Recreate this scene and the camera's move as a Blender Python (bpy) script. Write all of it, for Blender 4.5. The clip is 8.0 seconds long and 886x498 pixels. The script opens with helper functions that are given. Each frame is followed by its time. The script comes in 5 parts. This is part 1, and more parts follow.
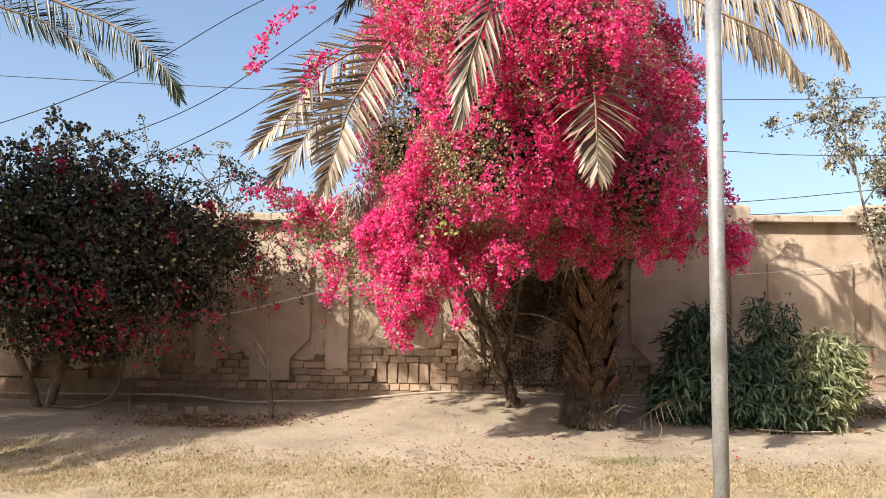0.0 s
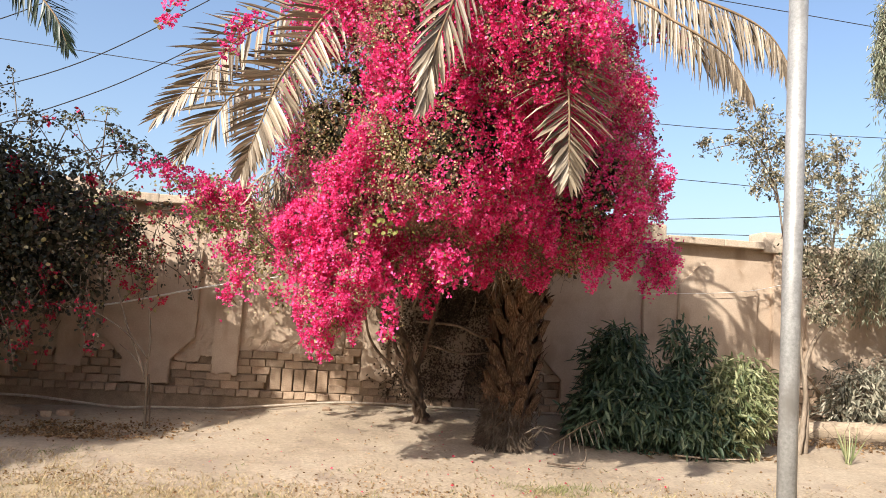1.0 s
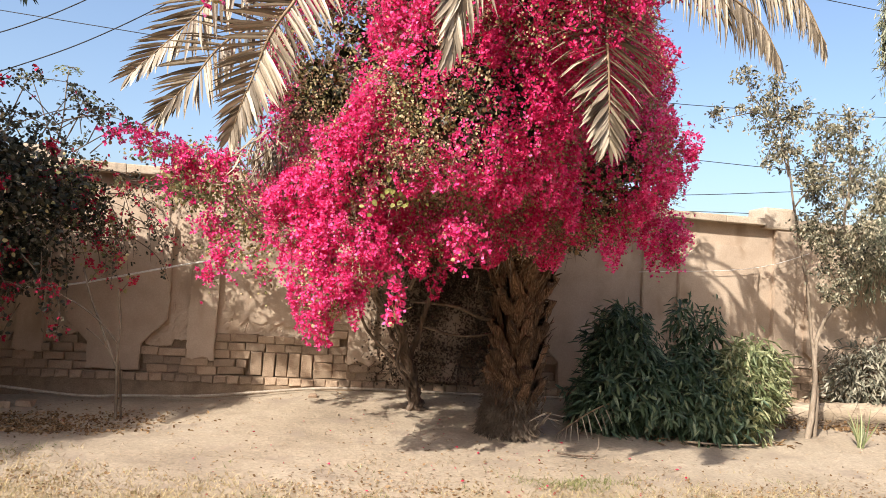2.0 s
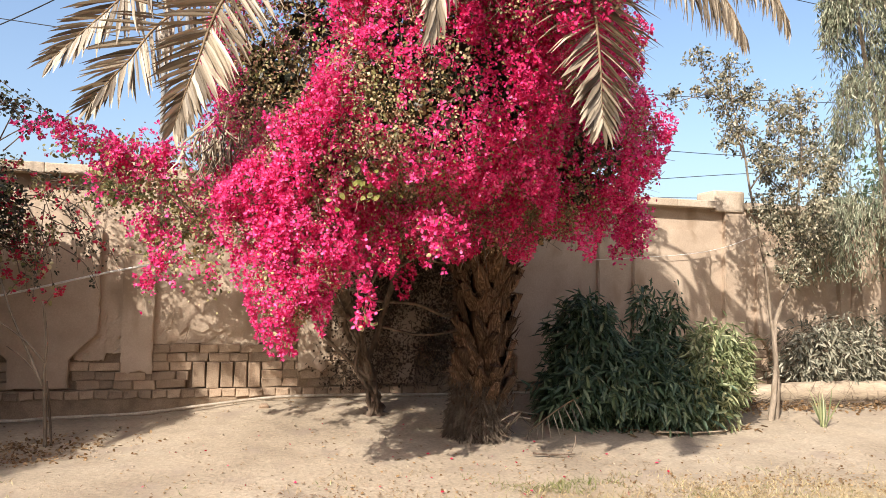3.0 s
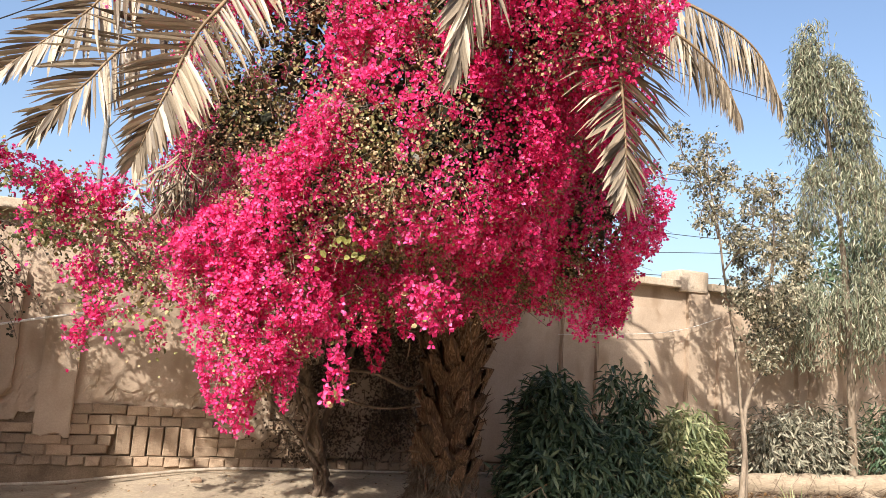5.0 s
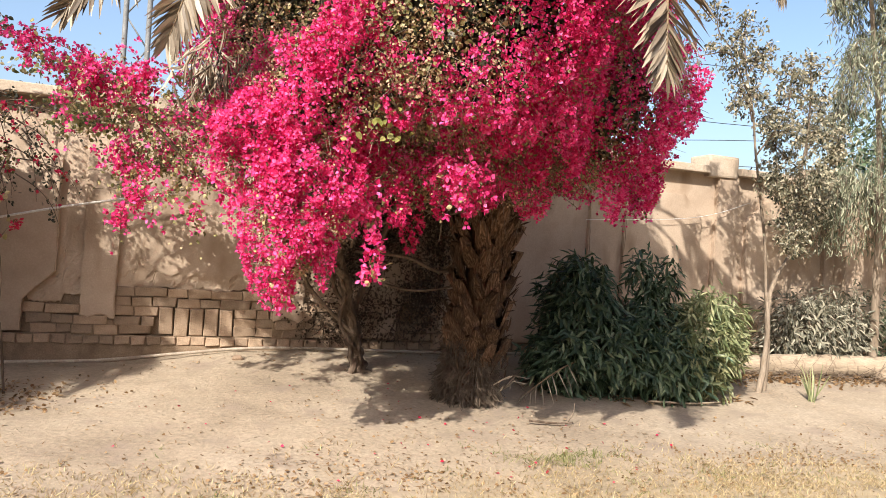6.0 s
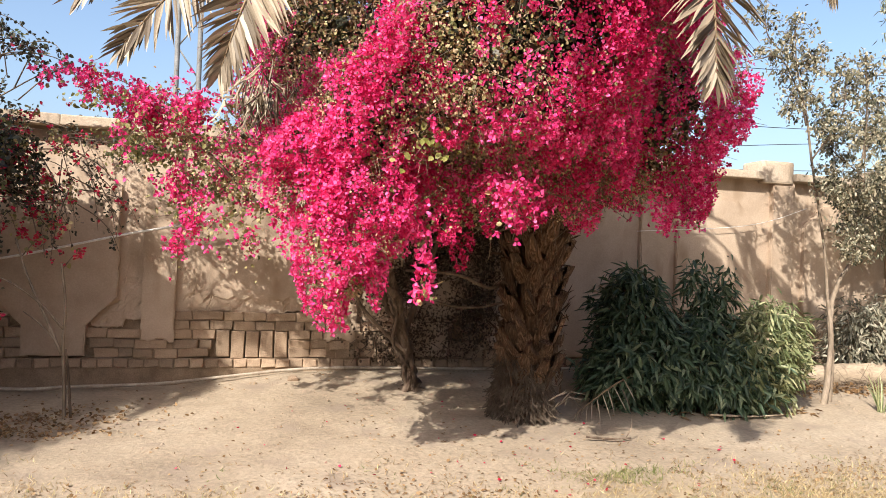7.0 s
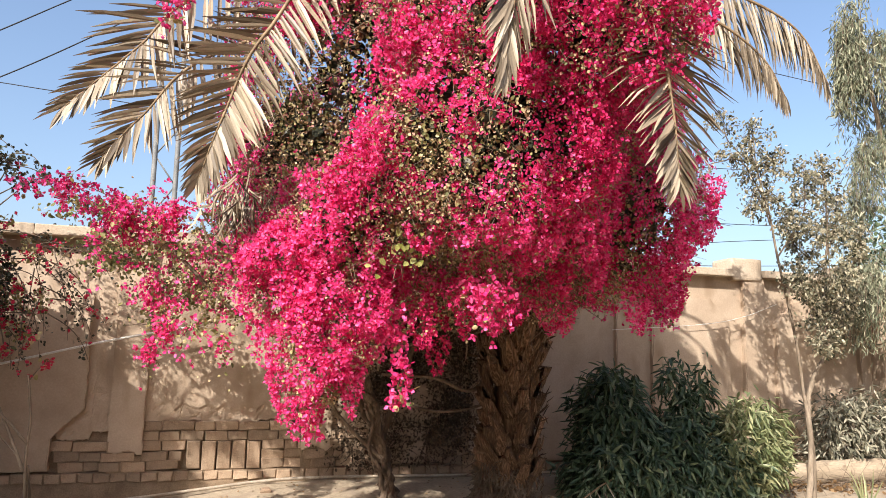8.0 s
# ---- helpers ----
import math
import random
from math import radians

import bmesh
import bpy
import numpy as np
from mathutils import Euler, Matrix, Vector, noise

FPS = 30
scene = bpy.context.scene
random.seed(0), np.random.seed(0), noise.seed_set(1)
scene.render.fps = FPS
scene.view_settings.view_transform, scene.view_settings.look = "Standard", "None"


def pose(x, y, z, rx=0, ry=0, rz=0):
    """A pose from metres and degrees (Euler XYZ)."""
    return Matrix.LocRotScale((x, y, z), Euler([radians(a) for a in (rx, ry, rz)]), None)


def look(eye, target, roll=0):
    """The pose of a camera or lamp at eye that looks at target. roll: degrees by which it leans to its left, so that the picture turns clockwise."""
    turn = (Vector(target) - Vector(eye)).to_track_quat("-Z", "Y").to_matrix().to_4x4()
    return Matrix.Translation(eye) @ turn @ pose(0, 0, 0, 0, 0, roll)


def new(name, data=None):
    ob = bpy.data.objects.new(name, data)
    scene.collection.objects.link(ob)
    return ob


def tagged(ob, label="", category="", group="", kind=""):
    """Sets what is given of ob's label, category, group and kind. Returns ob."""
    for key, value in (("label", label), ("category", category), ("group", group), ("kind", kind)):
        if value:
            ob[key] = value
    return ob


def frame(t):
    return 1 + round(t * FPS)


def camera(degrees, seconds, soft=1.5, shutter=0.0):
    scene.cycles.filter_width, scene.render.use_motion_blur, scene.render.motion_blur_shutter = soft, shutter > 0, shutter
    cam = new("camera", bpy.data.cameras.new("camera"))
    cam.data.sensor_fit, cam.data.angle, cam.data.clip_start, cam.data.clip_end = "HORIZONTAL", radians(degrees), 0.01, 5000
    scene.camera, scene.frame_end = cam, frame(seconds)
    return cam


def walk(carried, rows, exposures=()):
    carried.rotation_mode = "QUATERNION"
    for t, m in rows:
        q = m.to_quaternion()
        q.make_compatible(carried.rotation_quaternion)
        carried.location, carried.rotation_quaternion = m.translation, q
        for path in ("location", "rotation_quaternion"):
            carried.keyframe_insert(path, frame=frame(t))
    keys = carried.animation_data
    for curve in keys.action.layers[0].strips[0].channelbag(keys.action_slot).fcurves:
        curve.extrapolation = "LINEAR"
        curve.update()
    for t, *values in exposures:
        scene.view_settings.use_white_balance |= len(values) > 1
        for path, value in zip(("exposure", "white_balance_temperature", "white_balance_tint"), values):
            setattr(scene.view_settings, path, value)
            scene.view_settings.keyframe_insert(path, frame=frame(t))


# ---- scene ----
# Camera and its walk.
cam = camera(60.6, 8.0, 0.35)
PATH = [
    (0, (0.109, 0.442, 1.332), (-0.002, 2.432, 1.491), 0.6),
    (0.5, (-0.165, 0.839, 1.379), (-0.241, 2.823, 1.617), 0.9),
    (1, (-0.429, 1.157, 1.395), (-0.198, 3.136, 1.566), 3.7),
    (1.5, (-0.567, 1.469, 1.399), (-0.277, 3.442, 1.549), 2.9),
    (2, (-0.729, 1.779, 1.403), (-0.391, 3.747, 1.52), 3.5),
    (2.2, (-0.813, 1.879, 1.401), (-0.377, 3.831, 1.371), 4.1),
    (3.3, (-0.993, 2.388, 1.45), (-0.456, 4.306, 1.635), 0.7),
    (3.5, (-1.001, 2.47, 1.468), (-0.483, 4.389, 1.686), 0.7),
    (4, (-1.088, 2.621, 1.478), (-0.547, 4.533, 1.71), 2.4),
    (4.2, (-1.118, 2.689, 1.503), (-0.535, 4.586, 1.75), 2.3),
    (5.3, (-1.176, 2.851, 1.487), (-0.46, 4.699, 1.755), 4.3),
    (5.5, (-1.195, 2.836, 1.474), (-0.473, 4.689, 1.684), 4.2),
    (6, (-1.243, 2.827, 1.435), (-0.576, 4.712, 1.418), 4.0),
    (6.5, (-1.257, 2.826, 1.438), (-0.687, 4.743, 1.393), 2.7),
    (7, (-1.259, 2.826, 1.447), (-0.715, 4.751, 1.464), 2.3),
    (7.5, (-1.262, 2.814, 1.453), (-0.707, 4.733, 1.553), 2.2),
    (8, (-1.266, 2.8, 1.47), (-0.674, 4.69, 1.751), 1.2),
]
walk(cam, [(t, look(eye, target, roll)) for t, eye, target, roll in PATH], [(0, 0.76, 6420, 11), (8, 0.76, 6420, 11)])

# Sky and sun: shadows fall towards the wall and along it.
SUN = Vector((0.9, 1.0, -1.01)).normalized()
world = bpy.data.worlds.new("world")
scene.world = world
world.use_nodes = True
wn = world.node_tree.nodes
sky = wn.new("ShaderNodeTexSky")
sky.sky_type, sky.sun_disc = "NISHITA", False
sky.sun_elevation = math.asin(-SUN.z)
sky.sun_rotation = math.atan2(-SUN.x, -SUN.y)
sky.air_density, sky.dust_density, sky.ozone_density = 1.0, 3.2, 1.6
world.node_tree.links.new(sky.outputs[0], wn["Background"].inputs[0])
wn["Background"].inputs[1].default_value = 0.142
sun = new("sun", bpy.data.lights.new("sun", "SUN"))
sun.data.energy, sun.data.angle, sun.data.color = 4.9, radians(0.6), (1.0, 0.94, 0.85)
sun.matrix_world = look((-6, -10, 12), Vector((-6, -10, 12)) + SUN)

rng = np.random.default_rng(7)


# ---- materials ----
def node_mat(name):
    m = bpy.data.materials.new(name)
    m.use_nodes = True
    t = m.node_tree
    return m, t.nodes, t.links, t.nodes["Principled BSDF"]


def ramp(nodes, stops):
    r = nodes.new("ShaderNodeValToRGB")
    e = r.color_ramp.elements
    while len(e) < len(stops):
        e.new(0.5)
    for k, (p, c) in zip(e, stops):
        k.position, k.color = p, (*c, 1)
    return r


def noise_node(nodes, links, coord, scale, detail=4.0, rough=0.6, stretch=None):
    n = nodes.new("ShaderNodeTexNoise")
    n.inputs["Scale"].default_value = scale
    n.inputs["Detail"].default_value = detail
    n.inputs["Roughness"].default_value = rough
    if stretch:
        mp = nodes.new("ShaderNodeMapping")
        mp.inputs["Scale"].default_value = stretch
        links.new(coord, mp.inputs[0])
        coord = mp.outputs[0]
    links.new(coord, n.inputs["Vector"])
    return n.outputs["Fac"]


def mix_col(nodes, links, fac, a, b, mode="MIX"):
    n = nodes.new("ShaderNodeMix")
    n.data_type, n.blend_type = "RGBA", mode
    for value, socket in ((fac, n.inputs[0]), (a, n.inputs[6]), (b, n.inputs[7])):
        if isinstance(value, (int, float)):
            socket.default_value = value
        elif isinstance(value, tuple):
            socket.default_value = (*value, 1)
        else:
            links.new(value, socket)
    return n.outputs[2]


def bump_node(nodes, links, height, strength, dist, principled, before=None):
    b = nodes.new("ShaderNodeBump")
    b.inputs["Strength"].default_value, b.inputs["Distance"].default_value = strength, dist
    links.new(height, b.inputs["Height"])
    if before:
        links.new(before, b.inputs["Normal"])
    links.new(b.outputs[0], principled.inputs["Normal"])
    return b.outputs[0]


def surface(name, dark, mid, light, coarse, fine, rough=0.9, bump=0.4, dist=0.01, stain=None, stretch=None, metal=0.0, vary=0.0, thatch=None, grain=1.0):
    """A matt mineral or wooden surface: broad patches, fine grain, stains and relief."""
    m, n, l, p = node_mat(name)
    co = n.new("ShaderNodeTexCoord").outputs["Object"]
    big = noise_node(n, l, co, coarse, 5, 0.62, stretch)
    small = noise_node(n, l, co, fine, 6, 0.7, stretch)
    r = ramp(n, [(0.3, dark), (0.5, mid), (0.72, light)])
    l.new(big, r.inputs[0])
    lo, hi = 1 - 0.28 * grain, 1 + 0.18 * grain
    g = ramp(n, [(0.3, (lo, lo, lo)), (0.7, (hi, hi, hi))])
    l.new(small, g.inputs[0])
    col = mix_col(n, l, 1.0, r.outputs[0], g.outputs[0], "MULTIPLY")
    if stain:
        s = noise_node(n, l, co, coarse * 2.7, 3, 0.5, (1, 1, 0.35))
        sr = ramp(n, [(0.56, (0, 0, 0)), (0.72, (1, 1, 1))])
        l.new(s, sr.inputs[0])
        col = mix_col(n, l, sr.outputs[0], col, stain)
    if thatch:
        # Dead grass covers the soil on the lawn side of a wavering line.
        sep = n.new("ShaderNodeSeparateXYZ")
        l.new(co, sep.inputs[0])
        wave = n.new("ShaderNodeMath")
        wave.operation, wave.inputs[1].default_value = "MULTIPLY_ADD", 2.4
        l.new(noise_node(n, l, co, 1.3, 6, 0.7), wave.inputs[0])
        l.new(sep.outputs[1], wave.inputs[2])
        band = n.new("ShaderNodeMapRange")
        band.inputs[1].default_value, band.inputs[2].default_value = thatch[0] + 1.0, thatch[0] + 1.5
        band.inputs[3].default_value, band.inputs[4].default_value = 0.8, 0.0
        l.new(wave.outputs[0], band.inputs[0])
        straw = ramp(n, [(0.35, tuple(0.62 * c for c in thatch[1])), (0.5, thatch[1]), (0.68, tuple(1.3 * c for c in thatch[1]))])
        l.new(noise_node(n, l, co, 3.5, 8, 0.75), straw.inputs[0])
        col = mix_col(n, l, band.outputs[0], col, straw.outputs[0])
    if vary:
        info = n.new("ShaderNodeObjectInfo")
        v = ramp(n, [(0.0, (1 - vary, 1 - vary, 1 - vary * 1.1)), (1.0, (1 + vary, 1 + vary * 0.9, 1 + vary * 0.7))])
        l.new(info.outputs["Random"], v.inputs[0])
        col = mix_col(n, l, 1.0, col, v.outputs[0], "MULTIPLY")
    l.new(col, p.inputs["Base Color"])
    p.inputs["Roughness"].default_value, p.inputs["Metallic"].default_value = rough, metal
    p.inputs["Specular IOR Level"].default_value = 0.25
    first = bump_node(n, l, small, bump, dist, p)
    bump_node(n, l, big, bump * 0.8, dist * 3, p, first)
    return m


def leaf_mat(name, stops, through_it=0.35, rough=0.5, spec=0.3, grain=60.0):
    """Thin plant tissue that lets light through; every leaf has its own tint."""
    m, n, l, p = node_mat(name)
    own = n.new("ShaderNodeMath")
    own.operation = "ADD"
    l.new(n.new("ShaderNodeNewGeometry").outputs["Random Per Island"], own.inputs[0])
    l.new(n.new("ShaderNodeObjectInfo").outputs["Random"], own.inputs[1])
    part_of = n.new("ShaderNodeMath")
    part_of.operation = "FRACT"
    l.new(own.outputs[0], part_of.inputs[0])
    r = ramp(n, stops)
    l.new(part_of.outputs[0], r.inputs[0])
    co = n.new("ShaderNodeTexCoord").outputs["Object"]
    g = ramp(n, [(0.3, (0.8, 0.8, 0.8)), (0.7, (1.15, 1.15, 1.15))])
    l.new(noise_node(n, l, co, grain, 2), g.inputs[0])
    col = mix_col(n, l, 1.0, r.outputs[0], g.outputs[0], "MULTIPLY")
    l.new(col, p.inputs["Base Color"])
    p.inputs["Roughness"].default_value = rough
    p.inputs["Specular IOR Level"].default_value = spec
    tr = n.new("ShaderNodeBsdfTranslucent")
    l.new(col, tr.inputs["Color"])
    mx = n.new("ShaderNodeMixShader")
    mx.inputs[0].default_value = through_it
    l.new(p.outputs[0], mx.inputs[1])
    l.new(tr.outputs[0], mx.inputs[2])
    l.new(mx.outputs[0], n["Material Output"].inputs[0])
    return m


PLASTER = surface("mud plaster", (0.336, 0.252, 0.181), (0.437, 0.336, 0.245), (0.512, 0.407, 0.307), 1.3, 55, 0.95, 0.4, 0.008, (0.302, 0.218, 0.147), grain=0.45)
COPING = surface("weathered cement", (0.361, 0.284, 0.202), (0.473, 0.378, 0.280), (0.550, 0.456, 0.353), 2.0, 60, 0.92, 0.4, 0.006, (0.206, 0.163, 0.120))
MORTAR = surface("crumbling mud mortar", (0.189, 0.133, 0.086), (0.258, 0.185, 0.120), (0.327, 0.241, 0.163), 5, 70, 0.97, 0.7, 0.01)
BRICK = surface("old fired brick", (0.255, 0.178, 0.122), (0.335, 0.243, 0.171), (0.405, 0.306, 0.222), 7, 80, 0.95, 0.6, 0.008, (0.33, 0.245, 0.172), vary=0.25)
GROUND = surface("sandy earth under thin thatch", (0.286, 0.225, 0.158), (0.368, 0.294, 0.208), (0.42, 0.344, 0.252), 0.9, 30, 0.97, 0.7, 0.012, (0.284, 0.224, 0.168), thatch=(7.1, (0.34, 0.268, 0.168)))
BARK_PALM = surface("palm leaf bases", (0.045, 0.027, 0.017), (0.145, 0.086, 0.052), (0.37, 0.25, 0.165), 10, 70, 0.9, 0.9, 0.014, stretch=(1, 1, 0.25), vary=0.45)
# Dark brown for dead twigs and for the mat that imitates wall shade.
DEAD_TWIG_SHADE = surface("dark dead twigs and wall shade", (0.035, 0.023, 0.015), (0.075, 0.05, 0.034), (0.14, 0.1, 0.07), 9, 60, 0.95, 0.5, 0.004)
ROOT = surface("grey palm roots", (0.06, 0.045, 0.032), (0.14, 0.105, 0.076), (0.26, 0.2, 0.145), 9, 60, 0.95, 0.6, 0.006)
WOOD = surface("grey brown bark", (0.08, 0.056, 0.038), (0.16, 0.118, 0.083), (0.30, 0.235, 0.175), 9, 70, 0.9, 0.6, 0.006, stretch=(1, 1, 0.3))
VINE_WOOD = surface("peeling vine bark", (0.05, 0.035, 0.024), (0.115, 0.08, 0.056), (0.25, 0.19, 0.14), 12, 70, 0.92, 0.9, 0.01, stretch=(1, 1, 0.25))
PALE_WOOD = surface("pale smooth bark", (0.13, 0.10, 0.07), (0.23, 0.18, 0.13), (0.34, 0.275, 0.205), 9, 60, 0.85, 0.5, 0.005, (0.2, 0.15, 0.1), stretch=(1, 1, 0.3))
LOG = surface("weathered grey log", (0.272, 0.212, 0.145), (0.383, 0.302, 0.212), (0.476, 0.383, 0.281), 5, 45, 0.9, 0.7, 0.012, (0.153, 0.111, 0.076), stretch=(0.25, 1, 1))
STEEL = surface("galvanised steel", (0.25, 0.246, 0.23), (0.315, 0.31, 0.293), (0.37, 0.364, 0.346), 5, 90, 0.5, 0.12, 0.002, (0.2, 0.188, 0.17), metal=0.35)
PIPE = surface("dusty plastic pipe", (0.27, 0.215, 0.16), (0.37, 0.31, 0.24), (0.48, 0.415, 0.335), 4, 50, 0.6, 0.2, 0.003, (0.3, 0.23, 0.165))
MAST = surface("dull grey steel", (0.14, 0.14, 0.135), (0.2, 0.2, 0.195), (0.27, 0.27, 0.26), 5, 60, 0.6, 0.1, 0.002)
WIRE = surface("dark cable", (0.02, 0.02, 0.022), (0.03, 0.03, 0.033), (0.05, 0.05, 0.055), 2, 30, 0.7, 0.1, 0.001)
CORD = surface("pale cord", (0.644, 0.598, 0.534), (0.718, 0.681, 0.626), (0.773, 0.736, 0.681), 3, 40, 0.7, 0.1, 0.001)
BRACT = leaf_mat("magenta bracts", [(0.0, (0.58, 0.016, 0.115)), (0.3, (0.78, 0.036, 0.205)), (0.65, (0.89, 0.07, 0.295)), (1.0, (0.95, 0.2, 0.46))], 0.4, 0.5, 0.35)
# Crimson of older bracts, and of the painted shade on the climber's +x side.
BRACT_OLD_SHADE = leaf_mat("crimson bracts", [(0.0, (0.44, 0.008, 0.065)), (0.5, (0.62, 0.016, 0.125)), (1.0, (0.77, 0.055, 0.23))], 0.3, 0.5, 0.35)
BRACT_RED = leaf_mat("deep red bracts", [(0.0, (0.34, 0.012, 0.03)), (0.5, (0.50, 0.02, 0.06)), (1.0, (0.62, 0.04, 0.12))], 0.28, 0.5, 0.3)
BOUG_LEAF = leaf_mat("olive leaves", [(0.0, (0.085, 0.098, 0.038)), (0.3, (0.21, 0.205, 0.078)), (0.65, (0.39, 0.34, 0.145)), (1.0, (0.57, 0.48, 0.27))], 0.3, 0.5)
DRY_BRACT = leaf_mat("dried bracts", [(0.0, (0.24, 0.16, 0.09)), (0.4, (0.42, 0.31, 0.17)), (0.75, (0.6, 0.48, 0.31)), (1.0, (0.56, 0.2, 0.2))], 0.25, 0.7, 0.15)
YELLOW_LEAF = leaf_mat("yellow green leaves", [(0.0, (0.2, 0.22, 0.05)), (1.0, (0.36, 0.35, 0.12))], 0.4, 0.5)
DRY_LEAF = leaf_mat("dry brown leaves", [(0.0, (0.13, 0.075, 0.035)), (0.5, (0.26, 0.16, 0.08)), (1.0, (0.42, 0.29, 0.16))], 0.2, 0.8, 0.1)
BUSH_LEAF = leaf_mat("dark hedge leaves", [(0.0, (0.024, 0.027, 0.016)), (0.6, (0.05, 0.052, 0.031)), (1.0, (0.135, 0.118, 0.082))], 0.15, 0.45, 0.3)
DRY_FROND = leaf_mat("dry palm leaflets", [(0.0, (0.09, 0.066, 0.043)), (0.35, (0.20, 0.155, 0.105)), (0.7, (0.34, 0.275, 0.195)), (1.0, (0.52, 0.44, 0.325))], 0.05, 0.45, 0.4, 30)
GREEN_FROND = leaf_mat("green palm leaflets", [(0.0, (0.022, 0.035, 0.02)), (0.6, (0.04, 0.058, 0.034)), (1.0, (0.07, 0.085, 0.05))], 0.15, 0.4, 0.4, 30)
RACHIS = surface("palm midrib", (0.13, 0.085, 0.045), (0.22, 0.15, 0.085), (0.33, 0.24, 0.145), 5, 40, 0.6, 0.3, 0.003)
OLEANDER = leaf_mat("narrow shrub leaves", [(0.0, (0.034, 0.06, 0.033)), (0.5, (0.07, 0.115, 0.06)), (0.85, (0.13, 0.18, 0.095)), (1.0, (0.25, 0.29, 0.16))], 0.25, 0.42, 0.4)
# A paler green with sunlight mixed into the colour.
PALE_SHRUB = leaf_mat("yellow green leaves, sunlight in colour", [(0.0, (0.13, 0.165, 0.07)), (0.5, (0.26, 0.285, 0.135)), (1.0, (0.46, 0.455, 0.245))], 0.35, 0.4, 0.4)
GREY_LEAF = leaf_mat("dusty grey green leaves", [(0.0, (0.10, 0.1, 0.062)), (0.4, (0.25, 0.235, 0.15)), (0.8, (0.44, 0.39, 0.27)), (1.0, (0.62, 0.54, 0.39))], 0.3, 0.5, 0.4)
GREY_SHRUB = leaf_mat("dull grey green leaves", [(0.0, (0.085, 0.085, 0.056)), (0.5, (0.22, 0.21, 0.15)), (1.0, (0.46, 0.42, 0.31))], 0.25, 0.5, 0.4)
EUC_LEAF = leaf_mat("weeping grey green leaves", [(0.0, (0.085, 0.10, 0.06)), (0.5, (0.20, 0.215, 0.135)), (0.85, (0.34, 0.34, 0.225)), (1.0, (0.5, 0.47, 0.33))], 0.18, 0.45, 0.4)
STRAW = leaf_mat("dry lawn grass", [(0.0, (0.26, 0.185, 0.095)), (0.45, (0.42, 0.32, 0.175)), (0.8, (0.57, 0.455, 0.27)), (0.92, (0.46, 0.39, 0.2)), (1.0, (0.2, 0.205, 0.09))], 0.25, 0.7, 0.15)
FRESH = leaf_mat("fresh grass", [(0.0, (0.13, 0.15, 0.05)), (1.0, (0.33, 0.31, 0.14))], 0.3, 0.6, 0.2)


# ---- building helpers ----
def link_mesh(name, verts, faces, material, parent=None, label="", smooth=False, kind=""):
    """One mesh object in world coordinates; under a thing or a part if parent is given."""
    me = bpy.data.meshes.new(name)
    v = np.asarray(verts, dtype=np.float32)
    if isinstance(faces, np.ndarray):
        q = faces.shape[1]
        me.vertices.add(len(v))
        me.vertices.foreach_set("co", v.ravel())
        me.loops.add(faces.size)
        me.loops.foreach_set("vertex_index", faces.ravel().astype(np.int32))
        me.polygons.add(len(faces))
        me.polygons.foreach_set("loop_start", np.arange(0, faces.size, q, dtype=np.int32))
        me.update(calc_edges=True)
    else:
        me.from_pydata([tuple(map(float, p)) for p in v], [], faces)
    me.materials.append(material)
    if smooth:
        me.polygons.foreach_set("use_smooth", [True] * len(me.polygons))
    ob = new(name, me)
    if parent:
        hang(ob, parent)
    return tagged(ob, label=label, kind=kind)


def hang(ob, parent):
    ob.parent = parent
    if parent.type == "EMPTY":
        ob.matrix_parent_inverse = Matrix.Translation(parent.location).inverted()


def part(name, bm, material, parent, label="", smooth=False):
    me = bpy.data.meshes.new(name)
    bm.to_mesh(me)
    bm.free()
    me.materials.append(material)
    if smooth:
        me.polygons.foreach_set("use_smooth", [True] * len(me.polygons))
    ob = new(name, me)
    if parent:
        hang(ob, parent)
    return tagged(ob, label=label)


def thing(name, place, label, category, group="", kind=""):
    ob = new(name)
    ob.location = place
    ob.empty_display_size = 0.1
    return tagged(ob, label, category, group, kind)


def unit(a):
    return a / np.maximum(np.linalg.norm(a, axis=-1, keepdims=True), 1e-9)


def turns(axis, face=None):
    """Rotation matrices whose y runs along axis and whose z leans towards face (chance if none)."""
    y = unit(np.asarray(axis, float))
    f = rng.normal(size=y.shape) if face is None else np.asarray(face, float) + 0 * y
    x = unit(np.cross(y, f))
    return np.stack([x, y, np.cross(x, y)], axis=2)


def cloud(name, template, pos, rot, size, material, parent=None, label="", kind="stuff"):
    """Many small copies of one template of quads, joined in one mesh."""
    tv, tf = template
    size = np.asarray(size, float)
    size = np.repeat(size[:, None], 3, 1) if size.ndim == 1 else size
    v = np.einsum("nij,nkj->nki", rot, tv[None] * size[:, None, :]) + pos[:, None, :]
    f = tf[None] + (np.arange(len(pos)) * len(tv))[:, None, None]
    return link_mesh(name, v.reshape(-1, 3), f.reshape(-1, tf.shape[1]), material, parent, label, kind=kind)


Q2 = np.array([(0, 1, 2, 3), (0, 3, 4, 5)])
OVATE = (np.array([(0, 0, 0), (-.36, .28, .09), (-.3, .68, .1), (0, 1, -.04), (.3, .68, .1), (.36, .28, .09)]), Q2)
BRACT_LEAF = (np.array([(0, 0, 0), (-.40, .36, .14), (-.27, .74, .16), (0, 1, .06), (.27, .74, .16), (.40, .36, .14)]), Q2)
LANCE = (np.array([(0, 0, 0), (-.09, .3, .02), (-.075, .65, -.06), (0, 1, -.2), (.075, .65, -.06), (.09, .3, .02)]), Q2)
